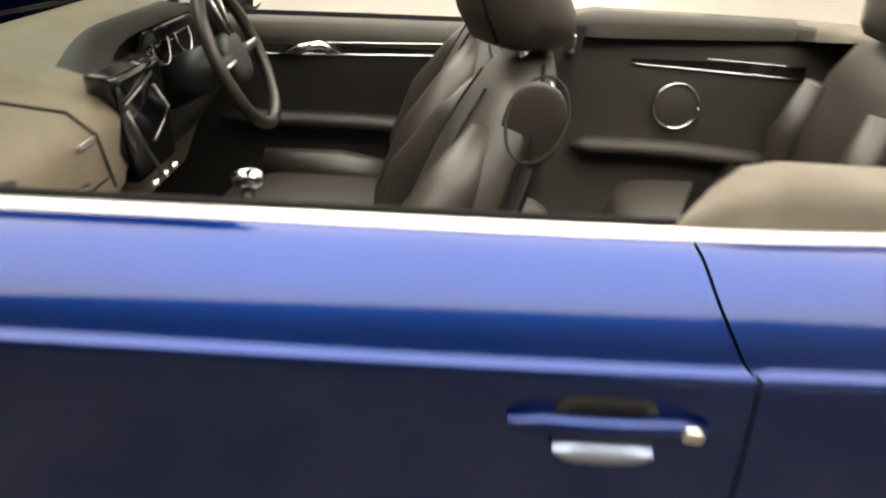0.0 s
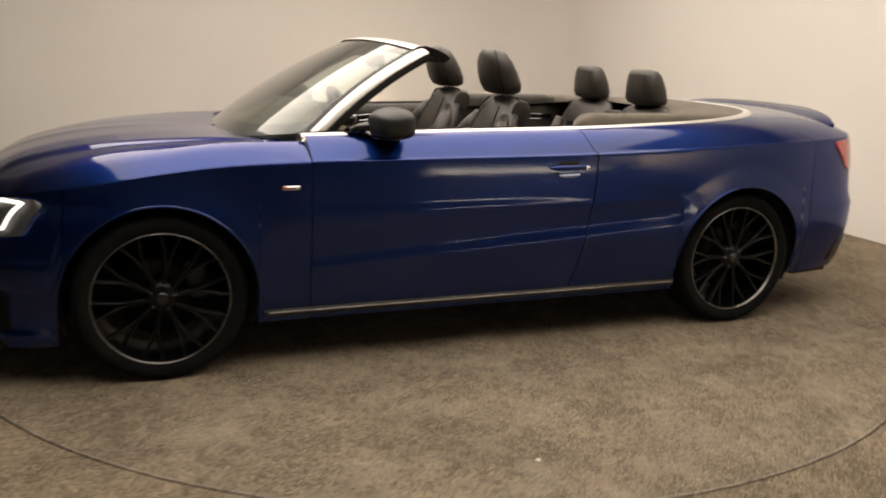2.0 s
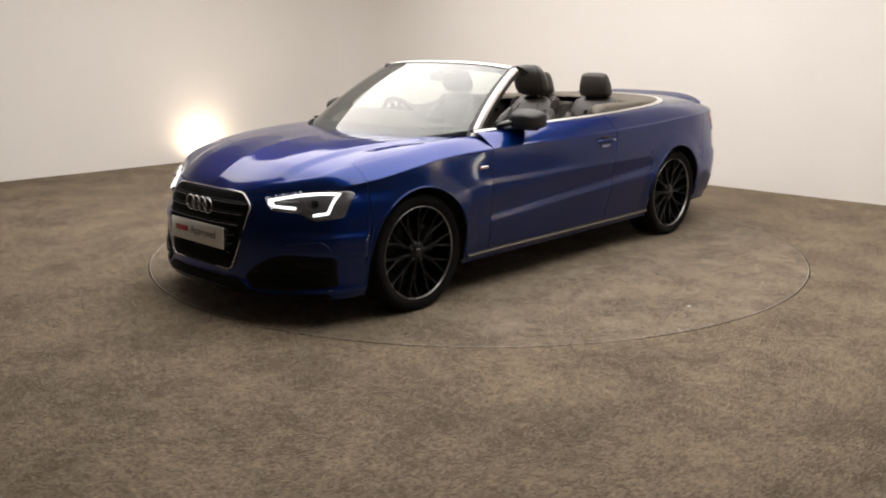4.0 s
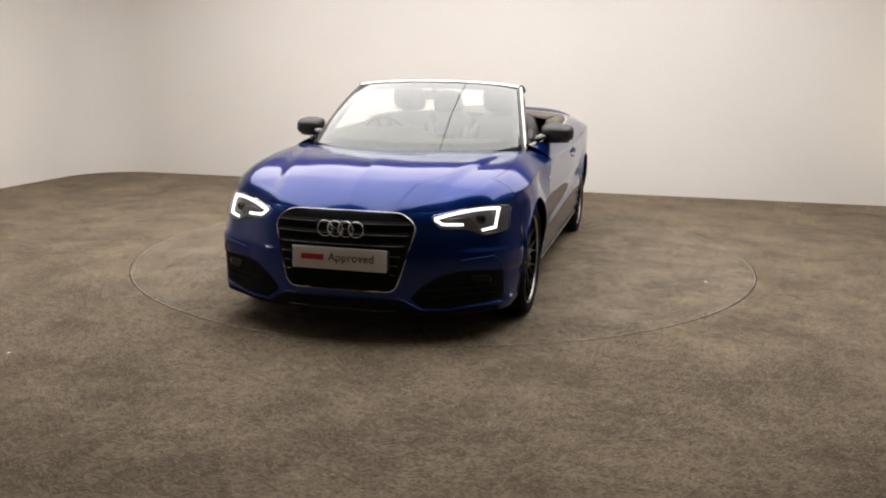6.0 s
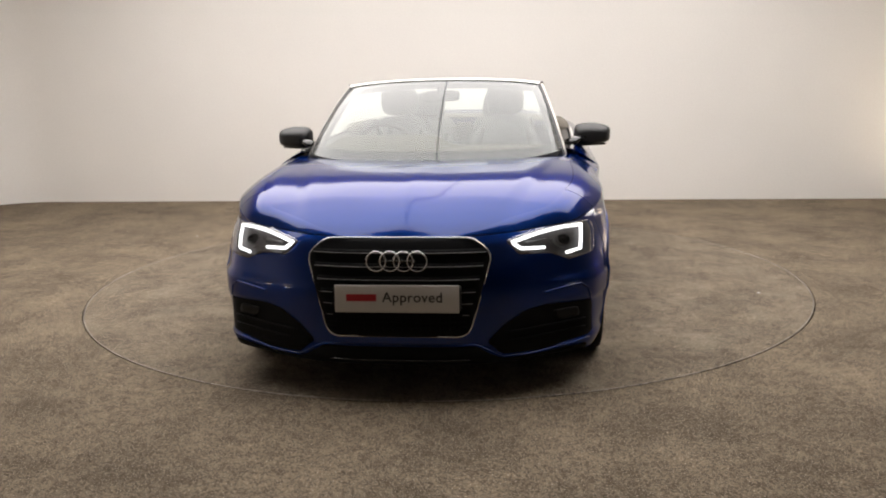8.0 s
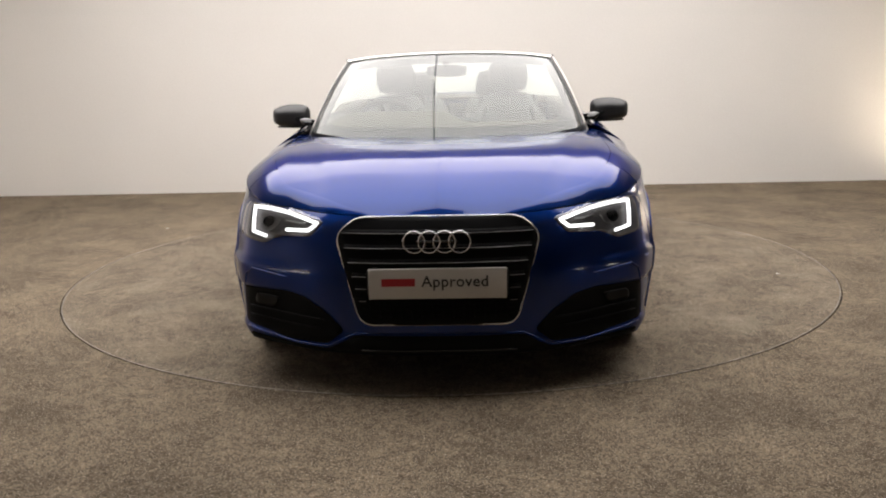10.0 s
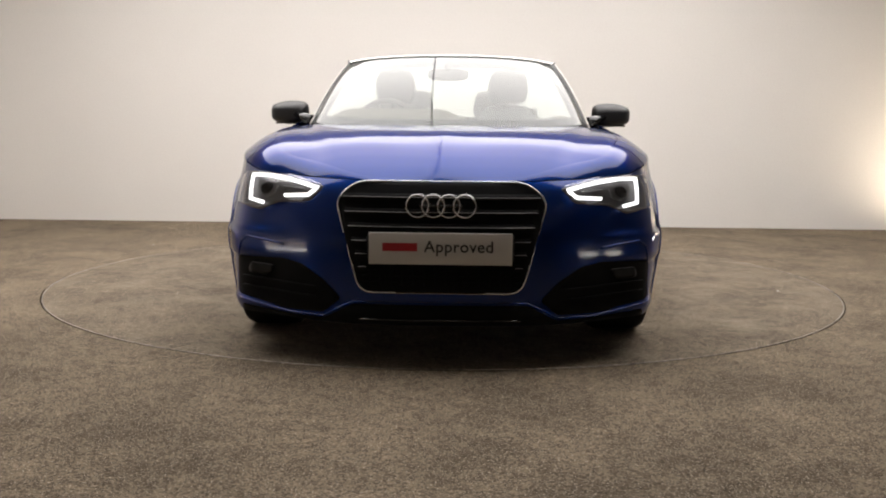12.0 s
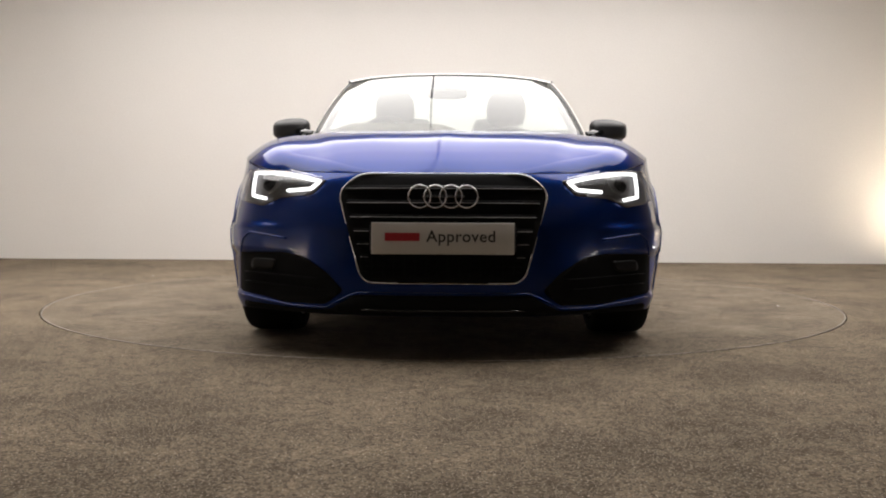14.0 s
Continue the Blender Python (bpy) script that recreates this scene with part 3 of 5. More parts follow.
nose = thick(part("front_bumper", grid(full), M_PAINT, car), 0.006)
# bonnet: the main panel, and its front corners that reach down to the lamps
LIFT = Vector((0, 0.003, 0.0))
R_IN = R_WING + 0.0025
half = [[deck(s, R_IN + (1 - R_IN) * k / 84) + LIFT for k in range(85)] for s in spread(0.0, S_COWL, 96)]
corner = [[deck(s, 0.0025 + (R_IN - 0.0025) * k / 12) + LIFT for k in range(13)] for s in spread(0.0, S_F, 60)]
bm = grid(half)
grid(corner, bm=bm)
bm2 = grid(half)
grid(corner, bm=bm2)
mirror_bm(bm2)
merge(bm, bm2)
bmesh.ops.remove_doubles(bm, verts=bm.verts, dist=0.0006)
thick(part("bonnet", bm, M_PAINT, car), 0.008)
# tail
S_T = s_of(Y_TAIL + GAP)
half = []
for s in spread(S_T, 17, 44):
    lo, hi = z_low(s), Z_CREASE(s)
    col = [belt(s, lo + (hi - lo) * k / 26) for k in range(27)]
    half.append(col)
full = half + [[Vector((-p.x, p.y, p.z)) for p in col] for col in half[-2::-1]]
tail = thick(part("rear_bumper", grid(full), M_PAINT, car), 0.006)
half = []
for s in spread(S_T, 17, 44):
    half.append([shoulder(s, (k / 14) ** 1.2) for k in range(15)])
full = half + [[Vector((-p.x, p.y, p.z)) for p in col] for col in half[-2::-1]]
thick(part("boot_lid", grid(full), M_PAINT, car), 0.006)

# dark structure inside and under the skin
rows = []
for y in spread(-1.95, 2.0, 90):
    p = belt(s_of(y), 0.4)
    arch = any(abs(y - yw) < ARCH_R + 0.03 for yw in (AX_F, AX_R))
    x = min(p.x - 0.06, 0.60) if arch else p.x - 0.06
    t = 0.60 if y < -1.5 else 0.66
    rows.append([(x, y, t), (x, y, 0.21), (0, y, 0.17), (-x, y, 0.21), (-x, y, t)])
part("underbody", grid(rows), M_GAP, car, "dark underbody")
for side in (1, -1):
    for yw in (AX_F, AX_R):
        rows = []
        for k in range(33):
            a = math.pi * (-0.12 + 1.24 * k / 32)
            rows.append([(side * x, yw + (ARCH_R + 0.004) * math.cos(a), 0.33 + (ARCH_R + 0.004) * math.sin(a)) for x in (0.855, 0.75, 0.6)])
        part("wheel_arch_liner", grid(rows), M_GAP, car)

# rolled lips of the wheel arches
for side in (1, -1):
    for yw in (AX_F, AX_R):
        pts = []
        for k in range(41):
            a = radians(6 + 168 * k / 40)
            y, z = yw + (ARCH_R + 0.002) * math.cos(a), 0.33 + (ARCH_R + 0.002) * math.sin(a)
            p = belt(s_of(y), z)
            pts.append((side * (p.x - 0.001), p.y, p.z))
        part("arch_lip", tube(pts, 0.0055, 8), M_PAINT, car)


# ------------------------------------------------------------------ patches laid on the body
from mathutils.bvhtree import BVHTree


def skin_tree(names):
    bm = bmesh.new()
    for ob in car.children:
        if ob.name.split(".")[0] in names:
            bm.from_mesh(ob.data)
    tree = BVHTree.FromBMesh(bm)
    bm.free()
    return tree


def nose_tree():
    """The nose's own surface, carried on a little above its edge."""
    bm = bmesh.new()
    for sgn in (1, -1):
        rows = [[belt(s, z) for z in spread(0.15, 0.78, 42)] for s in spread(0, 5.6, 70)]
        grid([[(sgn * p.x, p.y, p.z) for p in row] for row in rows], bm=bm)
    bm.normal_update()
    tree = BVHTree.FromBMesh(bm)
    bm.free()
    return tree


NOSE = nose_tree()
FLANK = skin_tree(("front_wing", "door", "rear_quarter", "rear_bumper", "boot_lid"))


def on_nose(x, z, off=0.0):
    x = x if abs(x) > 0.003 else 0.003
    hit, n, _, _ = NOSE.ray_cast(Vector((x, -4, z)), Vector((0, 1, 0)))
    if hit is None:
        hit, n, _, _ = NOSE.find_nearest(Vector((x, -1.95, z)))
    if n.y > 0:
        n = -n
    return hit + n * off


def on_flank(y, z, off=0.0, side=1):
    hit, n, _, _ = FLANK.ray_cast(Vector((3 * side, y, z)), Vector((-side, 0, 0)))
    if hit is None:
        hit, n, _, _ = FLANK.find_nearest(Vector((0.9 * side, y, z)))
    if n.x * side < 0:
        n = -n
    return hit + n * off


def round_poly(poly, r, n=5):
    """Round the corners of a 2D outline."""
    out, m = [], len(poly)
    for i in range(m):
        p, a, b = Vector(poly[i]), Vector(poly[i - 1]), Vector(poly[(i + 1) % m])
        rr = r[i] if isinstance(r, (list, tuple)) else r
        da, db = (a - p), (b - p)
        d = min(rr, da.length * 0.45, db.length * 0.45)
        p0, p1 = p + da.normalized() * d, p + db.normalized() * d
        for k in range(n + 1):
            t = k / n
            out.append(tuple((1 - t) ** 2 * p0 + 2 * t * (1 - t) * p + t * t * p1))
    return out


def patch(poly, place, off, cell=0.03, depth=0.006):
    """A sheet with that outline, cut into cells and laid on the body."""
    bm = bmesh.new()
    bm.faces.new([bm.verts.new((p[0], 0, p[1])) for p in poly])
    xs, zs = [p[0] for p in poly], [p[1] for p in poly]
    for lo, hi, no in ((min(xs), max(xs), (1, 0, 0)), (min(zs), max(zs), (0, 0, 1))):
        v = lo + cell
        while v < hi:
            bmesh.ops.bisect_plane(bm, geom=bm.verts[:] + bm.edges[:] + bm.faces[:], plane_co=Vector(no) * v, plane_no=no, dist=1e-5)
            v += cell
    for v in bm.verts:
        v.co = place(v.co.x, v.co.z, off)
    bmesh.ops.recalc_face_normals(bm, faces=bm.faces)
    # a rim that goes back into the body
    rim = [e for e in bm.edges if len(e.link_faces) == 1]
    ret = bmesh.ops.extrude_edge_only(bm, edges=rim)
    for v in [g for g in ret["geom"] if isinstance(g, bmesh.types.BMVert)]:
        c = v.co
        v.co = Vector((c.x, c.y + depth, c.z)) if place is on_nose else Vector((c.x - math.copysign(depth, c.x), c.y, c.z))
    return bm


def line_on(pts, place, off, n=8):
    """Points along a 2D polyline, laid on the body."""
    out = []
    for a, b in zip(pts, pts[1:]):
        out += [place(a[0] + (b[0] - a[0]) * k / n, a[1] + (b[1] - a[1]) * k / n, off) for k in range(n)]
    return out + [place(*pts[-1], off)]


def flip3(pts, side):
    return [(side * p[0], p[1], p[2]) for p in pts]


def mirror_shell(side):
    """The rounded housing, fuller towards its outer end."""
    bm = blob(0.215, 0.165, 0.128, 4.0)
    for v in bm.verts:
        c = v.co
        t = step(0.01, -0.075, c.y)
        c.z = c.z * (1 - 0.22 * t) - 0.006 * t
        c.x *= 1 - 0.12 * t
        c.y += 0.35 * (c.x + 0.1) * 0.5
        if c.y > 0.02:
            c.y = 0.02 + (c.y - 0.02) * 0.75
        c.z *= 1.0 - 0.18 * step(0.0, 0.1, c.x) + 0.02
        c.x *= side
    if side < 0:
        bmesh.ops.reverse_faces(bm, faces=bm.faces[:])
    return offset_bm(bm, (side * 0.902, -0.546, 1.010))


def offset_bm(bm, v):
    bmesh.ops.translate(bm, verts=bm.verts, vec=Vector(v))
    return bm


def transformed(bm, m):
    bm.transform(m)
    return bm


def flip_x(poly, side):
    return [(side * p[0], p[1]) for p in poly]


# ------------------------------------------------------------------ nose
GRILLE = [(-0.318, 0.690), (0.318, 0.690), (0.394, 0.625), (0.298, 0.289), (-0.298, 0.289), (-0.394, 0.625)]
g_round = round_poly(GRILLE, [0.05, 0.05, 0.04, 0.05, 0.05, 0.04])
grille = part("radiator_grille", patch(g_round, on_nose, 0.007), M_MATT, car, "black radiator grille with a thin chrome frame")
ring = [on_nose(x, z, 0.012) for x, z in g_round]
part("grille_frame", tube(ring, 0.0040, 8, closed=True), M_CHROME, grille, "thin chrome frame")
for z, inner_x in ((0.640, 0), (0.586, 0), (0.533, 0), (0.481, 0.275), (0.433, 0.275), (0.385, 0.275)):
    half_w = 0.394 - (0.625 - min(z, 0.625)) * (0.394 - 0.298) / 0.336 - 0.022
    spans = [(-half_w, half_w)] if not inner_x else [(-half_w, -inner_x), (inner_x, half_w)]
    for a, b in spans:
        rows = []
        for k in range(25):
            x = a + (b - a) * k / 24
            p = on_nose(x, z, 0.0)
            rows.append([(x, p.y - d, z + h) for d, h in ((0.004, -0.014), (0.020, -0.004), (0.023, 0.004), (0.004, 0.013))])
        part("slat", grid(rows), M_MATT, grille)
        part("slat_edge", tube([(a + (b - a) * k / 24, on_nose(a + (b - a) * k / 24, z).y - 0.0235, z + 0.001) for k in range(25)], 0.0014, 6), M_CUT, grille)
# honeycomb bars of the lower opening
for k in range(14):
    x = -0.26 + 0.04 * k
    part("grille_bar", tube([on_nose(x, z, 0.010) for z in (0.318, 0.34, 0.365, 0.39)], 0.0026, 6), M_MATT, grille)
for z in (0.33, 0.352, 0.374):
    part("grille_bar", tube([on_nose(-0.29 + 0.58 * k / 20, z, 0.010) for k in range(21)], 0.0026, 6), M_MATT, grille)
# four plain rings
for k in range(4):
    cx = -0.0870 + 0.058 * k
    y = on_nose(0, 0.61).y - 0.030
    pts = [(cx + 0.0415 * math.cos(2 * math.pi * j / 40), y - 0.001 * (k % 2), 0.61 + 0.0415 * math.sin(2 * math.pi * j / 40)) for j in range(40)]
    part("emblem_ring", tube(pts, 0.0042, 8, closed=True), M_CHROME, grille, "plain chrome ring")
part("emblem_mount", box(0.16, 0.018, 0.012, 0.003, at=(0, on_nose(0, 0.61).y - 0.018, 0.61)), M_GLOSS, grille)
# number plate
plate = part("number_plate", box(0.526, 0.010, 0.117, 0.003, at=(0, -2.302, 0.456), rot=Euler((radians(-4), 0, 0))), M_PLATE, car, "white show plate with a red and a dark word")
part("plate_holder", box(0.54, 0.028, 0.10, 0.006, at=(0, -2.283, 0.456)), M_BLACK, plate)
y_print = -2.3085
part("red_word", box(0.128, 0.0012, 0.030, 0.0004, at=(-0.149, y_print, 0.4615), rot=Euler((radians(-4), 0, 0))), M_INKRED, plate, "red word shown as a plain bar")
font = bpy.data.curves.new("plate_lettering", "FONT")
font.body, font.size, font.extrude = "Approved", 0.0600, 0.0004
font.align_x, font.align_y = "LEFT", "BOTTOM_BASELINE"
font.space_character = 1.06
font.offset = 0.0007
font.materials.append(M_INK)
letters = new("lettering", font)
letters.parent = plate
letters.matrix_local = pose(-0.060, y_print - 0.0004, 0.4445, 86, 0, 0)
# front apron
APRON = [(-0.80, 0.168), (0.80, 0.168), (0.80, 0.196), (0.58, 0.184), (0.44, 0.183), (0.32, 0.243), (-0.32, 0.243), (-0.44, 0.183), (-0.58, 0.184), (-0.80, 0.196)]
part("apron_opening", patch(round_poly(APRON, 0.02), on_nose, 0.005), M_MATT, car, "black lower air opening")
part("apron_rod", tube([on_nose(-0.30 + 0.6 * k / 16, 0.192, 0.010) for k in range(17)], 0.004, 6), M_GLOSS, car)
lip = [(-0.81, 0.217), (-0.70, 0.206), (-0.58, 0.193), (-0.44, 0.193), (-0.325, 0.250), (0.325, 0.250), (0.44, 0.193), (0.58, 0.193), (0.70, 0.206), (0.81, 0.217)]
part("front_lip", tube(line_on(lip, on_nose, 0.004, 6), 0.0055, 8, flat=0.8), M_PAINT, car, "blue painted spoiler lip edge")
for side in (1, -1):
    INTAKE = [(0.822, 0.390), (0.62, 0.396), (0.53, 0.380), (0.44, 0.325), (0.372, 0.258), (0.435, 0.206), (0.60, 0.203), (0.72, 0.220), (0.822, 0.231)]
    intake = part("side_intake", patch(flip_x(round_poly(INTAKE, 0.018), side), on_nose, 0.005), M_MATT, car, "black side air intake with fog lamp")
    for z0, a, b in ((0.300, 0.45, 0.785), (0.262, 0.47, 0.785)):
        part("intake_blade", tube(flip3([on_nose(a + (b - a) * k / 14, z0 + 0.012 * k / 14, 0.014) for k in range(15)], side), 0.005, 6, flat=0.6), M_MATT, intake)
    part("fog_lamp", patch(flip_x(round_poly([(0.64, 0.365), (0.755, 0.368), (0.765, 0.325), (0.675, 0.318)], 0.02), side), on_nose, 0.012, 0.02), M_RIM, intake, "small dark fog lamp")
    part("intake_frame", tube(flip3(line_on([(0.61, 0.448), (0.70, 0.461), (0.775, 0.469), (0.806, 0.446), (0.820, 0.39), (0.826, 0.24)], on_nose, 0.000, 6), side), 0.0045, 8), M_PAINT, car, "raised blue edge round the air intake")
    # headlight
    LAMP = [(0.450, 0.673), (0.592, 0.704), (0.720, 0.719), (0.790, 0.722), (0.816, 0.690), (0.822, 0.592), (0.780, 0.583), (0.720, 0.572), (0.680, 0.590), (0.640, 0.606), (0.505, 0.616)]
    lamp = part("headlight", patch(flip_x(round_poly(LAMP, 0.012), side), on_nose, 0.003, 0.02), M_REFLECT, car, "headlight with a glowing white light line")
    led = [(0.612, 0.631), (0.512, 0.637), (0.474, 0.665), (0.592, 0.690), (0.718, 0.706), (0.772, 0.707), (0.768, 0.612), (0.706, 0.600)]
    part("daytime_light", tube(flip3(line_on(led, on_nose, 0.007, 6), side), 0.0066, 8), M_LED, lamp, "glowing white light line")
    part("light_blade", tube(flip3(line_on([(0.530, 0.660), (0.618, 0.663)], on_nose, 0.007, 6), side), 0.0045, 6), M_CUT, lamp)
    part("lamp_swoosh", tube(flip3(line_on([(0.645, 0.665), (0.660, 0.636), (0.696, 0.621)], on_nose, 0.007, 6), side), 0.003, 6), M_CUT, lamp)
    part("lamp_ball", blob(0.06, 0.03, 0.05, 2.0, at=on_nose(side * 0.695, 0.655, 0.002)), M_MATT, lamp)
    part("lens", patch(flip_x(round_poly(LAMP, 0.012), side), on_nose, 0.020, 0.02, 0.016), M_LENS, lamp).visible_shadow = False


# ------------------------------------------------------------------ wheels
def make_wheel():
    """Axle along x, outer face at x = 0."""
    prof = [(0.262, -0.008), (0.271, 0.002), (0.300, 0.010), (0.318, 0.004), (0.3265, -0.010), (0.331, -0.03), (0.331, -0.20), (0.322, -0.225), (0.27, -0.225)]
    wheel = part("wheel", lathe([(0.256, -0.010), (0.256, -0.03), (0.246, -0.06), (0.242, -0.21), (0.262, -0.225)], 72), M_RIM, None, "black alloy wheel with a machined rim edge")
    part("tyre", lathe(prof, 72), M_RUBBER, wheel, "black low-profile tyre")
    bm = lathe([(0.2565, -0.012), (0.2585, -0.001), (0.2618, 0.001), (0.2632, -0.004)], 72)
    part("rim_edge", bm, M_LIP, wheel, "machined silver rim edge")
    # ten spokes, each forked towards the rim
    for k in range(10):
        mid = 2 * math.pi * k / 10
        bm, edge = bmesh.new(), bmesh.new()
        for sgn in (-1, 1):
            rows, line = [], []
            for j in range(11):
                t = j / 10
                r = 0.045 + 0.212 * t
                a = mid + sgn * (radians(2.2) + radians(5.6) * step(0.42, 1.0, t))
                w = 0.0062 - 0.0012 * t
                x = -0.020 - 0.012 * math.sin(math.pi * t) + 0.010 * t
                c, sn = math.cos(a), math.sin(a)
                pt = lambda u, d: (x + d, r * c - u * sn, r * sn + u * c)
                rows.append([pt(-w, -0.04), pt(-w, -0.003), pt(-w * 0.6, 0.0), pt(w * 0.6, 0.0), pt(w, -0.003), pt(w, -0.04)])
                if j > 3:
                    line.append(pt(sgn * w * 0.9, -0.0006))
            grid(rows, bm=bm)
            tube(line, 0.0010, 6, bm=edge)
        part("spoke", bm, M_RIM, wheel)
        part("spoke_edge", edge, M_EDGE, wheel)
    part("hub", lathe([(0.0, -0.012), (0.03, -0.012), (0.052, -0.020), (0.066, -0.034), (0.07, -0.06)], 40), M_RIM, wheel)
    part("hub_cap", lathe([(0.0, -0.006), (0.018, -0.007), (0.026, -0.011), (0.027, -0.02)], 32), M_EDGE, wheel, "dark silver hub cap")
    for k in range(5):
        a = 2 * math.pi * k / 5
        part("wheel_bolt", offset_bm(lathe([(0.0, -0.014), (0.007, -0.015), (0.009, -0.035)], 12), (0, 0.048 * math.cos(a), 0.048 * math.sin(a))), M_EDGE, wheel)
    part("brake_disc", lathe([(0.07, -0.10), (0.165, -0.10), (0.165, -0.13), (0.07, -0.13)], 48), M_DISCB, wheel, "worn steel brake disc")
    part("brake_caliper", offset_bm(box(0.07, 0.09, 0.17, 0.02), (-0.115, 0.145, 0.03)), M_BLACK, wheel)
    return wheel


first_wheel = make_wheel()
child(first_wheel, car, pose(0.888, AX_F, WHEEL_R, 8, 0, 0))
for x, y, turn, spin in ((0.888, AX_R, 0, 33), (-0.888, AX_F, 180, 20), (-0.888, AX_R, 180, 50)):
    w = copy_thing(first_wheel, pose(x, y, WHEEL_R, 0, 0, turn) @ pose(0, 0, 0, spin))
    w.parent = car

# ------------------------------------------------------------------ windscreen
W_BOT = [Vector((0.716, -0.865, 0.940)), Vector((0.675, -0.965, 0.928)), Vector((0.54, -1.060, 0.910)), Vector((0.30, -1.125, 0.900)), Vector((0.0, -1.145, 0.897))]
W_TOP = [Vector((0.586, -0.335, 1.302)), Vector((0.548, -0.352, 1.308)), Vector((0.44, -0.385, 1.322)), Vector((0.24, -0.41, 1.334)), Vector((0.0, -0.42, 1.338))]


def curve3(pts, t):
    u = t * (len(pts) - 1)
    i = min(int(u), len(pts) - 2)
    f = u - i
    p1, p2 = pts[i], pts[i + 1]
    p0 = pts[i - 1] if i else 2 * p1 - p2
    p3 = pts[i + 2] if i + 2 < len(pts) else Vector((-pts[-2].x, pts[-2].y, pts[-2].z))
    return 0.5 * ((2 * p1) + (p2 - p0) * f + (2 * p0 - 5 * p1 + 4 * p2 - p3) * f * f + (3 * p1 - p0 - 3 * p2 + p3) * f ** 3)


def screen(u, v):
    """u from -1 to 1 across, v from 0 below to 1 above."""
    a, b = curve3(W_BOT, 1 - abs(u)), curve3(W_TOP, 1 - abs(u))
    p = a.lerp(b, v)
    bow = 4 * v * (1 - v)
    p += Vector((0, -0.018 * bow, 0.022 * bow))
    return Vector((math.copysign(p.x, u) if u else 0.0, p.y, p.z))


us = [k / 20 for k in range(-20, 21)]
wind = part("windscreen", grid([[screen(u, v / 14) for v in range(15)] for u in us]), M_SCREEN, car, "clear raked windscreen glass with black border")
wind.visible_shadow = False


def border(u0, u1, v0, v1, n):
    return grid([[screen(u0 + (u1 - u0) * i / n, v0 + (v1 - v0) * j / 10) + Vector((0, 0.003, -0.003)) for j in range(11)] for i in range(n + 1)])


for a, b, c, d, n in ((-1, 1, 0.955, 1, 40), (-1, 1, 0, 0.13, 40), (-1, -0.965, 0, 1, 3), (0.965, 1, 0, 1, 3)):
    thick(part("screen_border", border(a, b, c, d, n), M_GLOSS, wind), 0.002)
# silver frame
for side in (1, -1):
    rows, trim = [], []
    for k in range(17):
        t = -0.10 + 1.10 * k / 16
        e = screen(1.0, max(0.0, min(1.0, t)))
        if t < 0:
            e = e + (screen(1, 0.0) - screen(1, 0.08)) * (-t / 0.08)
        rows.append([(side * (e.x + dx), e.y + dy, e.z + dz) for dx, dy, dz in ((0.0115, 0.020, 0.002), (0.0165, 0.029, 0.004), (0.022, 0.043, 0.002), (0.0225, 0.064, -0.012))])
        trim.append([(side * (e.x + dx), e.y + dy, e.z + dz) for dx, dy, dz in ((0.025, 0.057, -0.012), (0.016, 0.088, -0.03), (-0.02, 0.085, -0.036), (-0.034, 0.04, -0.03), (-0.012, 0.004, -0.004), (-0.002, -0.002, 0.002), (0.005, 0.010, 0.002), (0.0125, 0.020, 0.002))])
    thick(part("screen_pillar", grid(rows), M_ALU, car, "bright silver windscreen pillar"), 0.005)
    thick(part("pillar_trim", grid(trim), M_BLACK, car), 0.004)
rows, low = [], []
for k in range(-24, 25):
    u = k / 24
    e = screen(u, 1.0)
    back = 0.145 + 0.02 * abs(u) ** 3
    rows.append([(e.x * m, e.y + back * f, e.z + h) for f, h, m in ((-0.03, 0.004, 1.01), (0.06, 0.011, 1.02), (0.30, 0.014, 1.035), (0.62, 0.004, 1.045), (0.92, -0.016, 1.05), (1.0, -0.030, 1.045))])
    low.append([(e.x * m, e.y + back * f, e.z + h) for f, h, m in ((1.0, -0.030, 1.045), (0.9, -0.052, 1.0), (0.3, -0.044, 0.97), (0.0, -0.012, 0.97))])
part("screen_header", grid(rows), M_ALU, car, "bright silver windscreen header rail")
part("header_trim", grid(low), M_TRIM, car)
for side in (1, -1):
    bm = bmesh.new()
    e = screen(1, 1)
    pts = [(e.x * m, e.y + 0.165 * f, e.z + h) for f, h, m in ((-0.04, 0.002, 1.01), (0.05, 0.016, 1.02), (0.30, 0.020, 1.035), (0.62, 0.008, 1.045), (0.92, -0.016, 1.05), (1.0, -0.030, 1.045), (0.9, -0.052, 1.0), (0.3, -0.044, 0.97), (0.0, -0.012, 0.97))]
    bm.faces.new([bm.verts.new((side * x, y, z)) for x, y, z in pts])
    thick(part("header_end", bm, M_BLACK, car, smooth=False), 0.004)
inner_mirror = part("interior_mirror", blob(0.235, 0.045, 0.07, 3.5, at=(-0.015, -0.335, 1.243)), M_BLACK, car, "black interior mirror on the windscreen")
part("mirror_stem", tube([(-0.015, -0.36, 1.31), (-0.015, -0.35, 1.265)], [0.03, 0.014], 10), M_BLACK, inner_mirror)
part("mirror_glass", box(0.215, 0.004, 0.055, 0.001, at=(-0.015, -0.3115, 1.243)), M_CYL, inner_mirror)
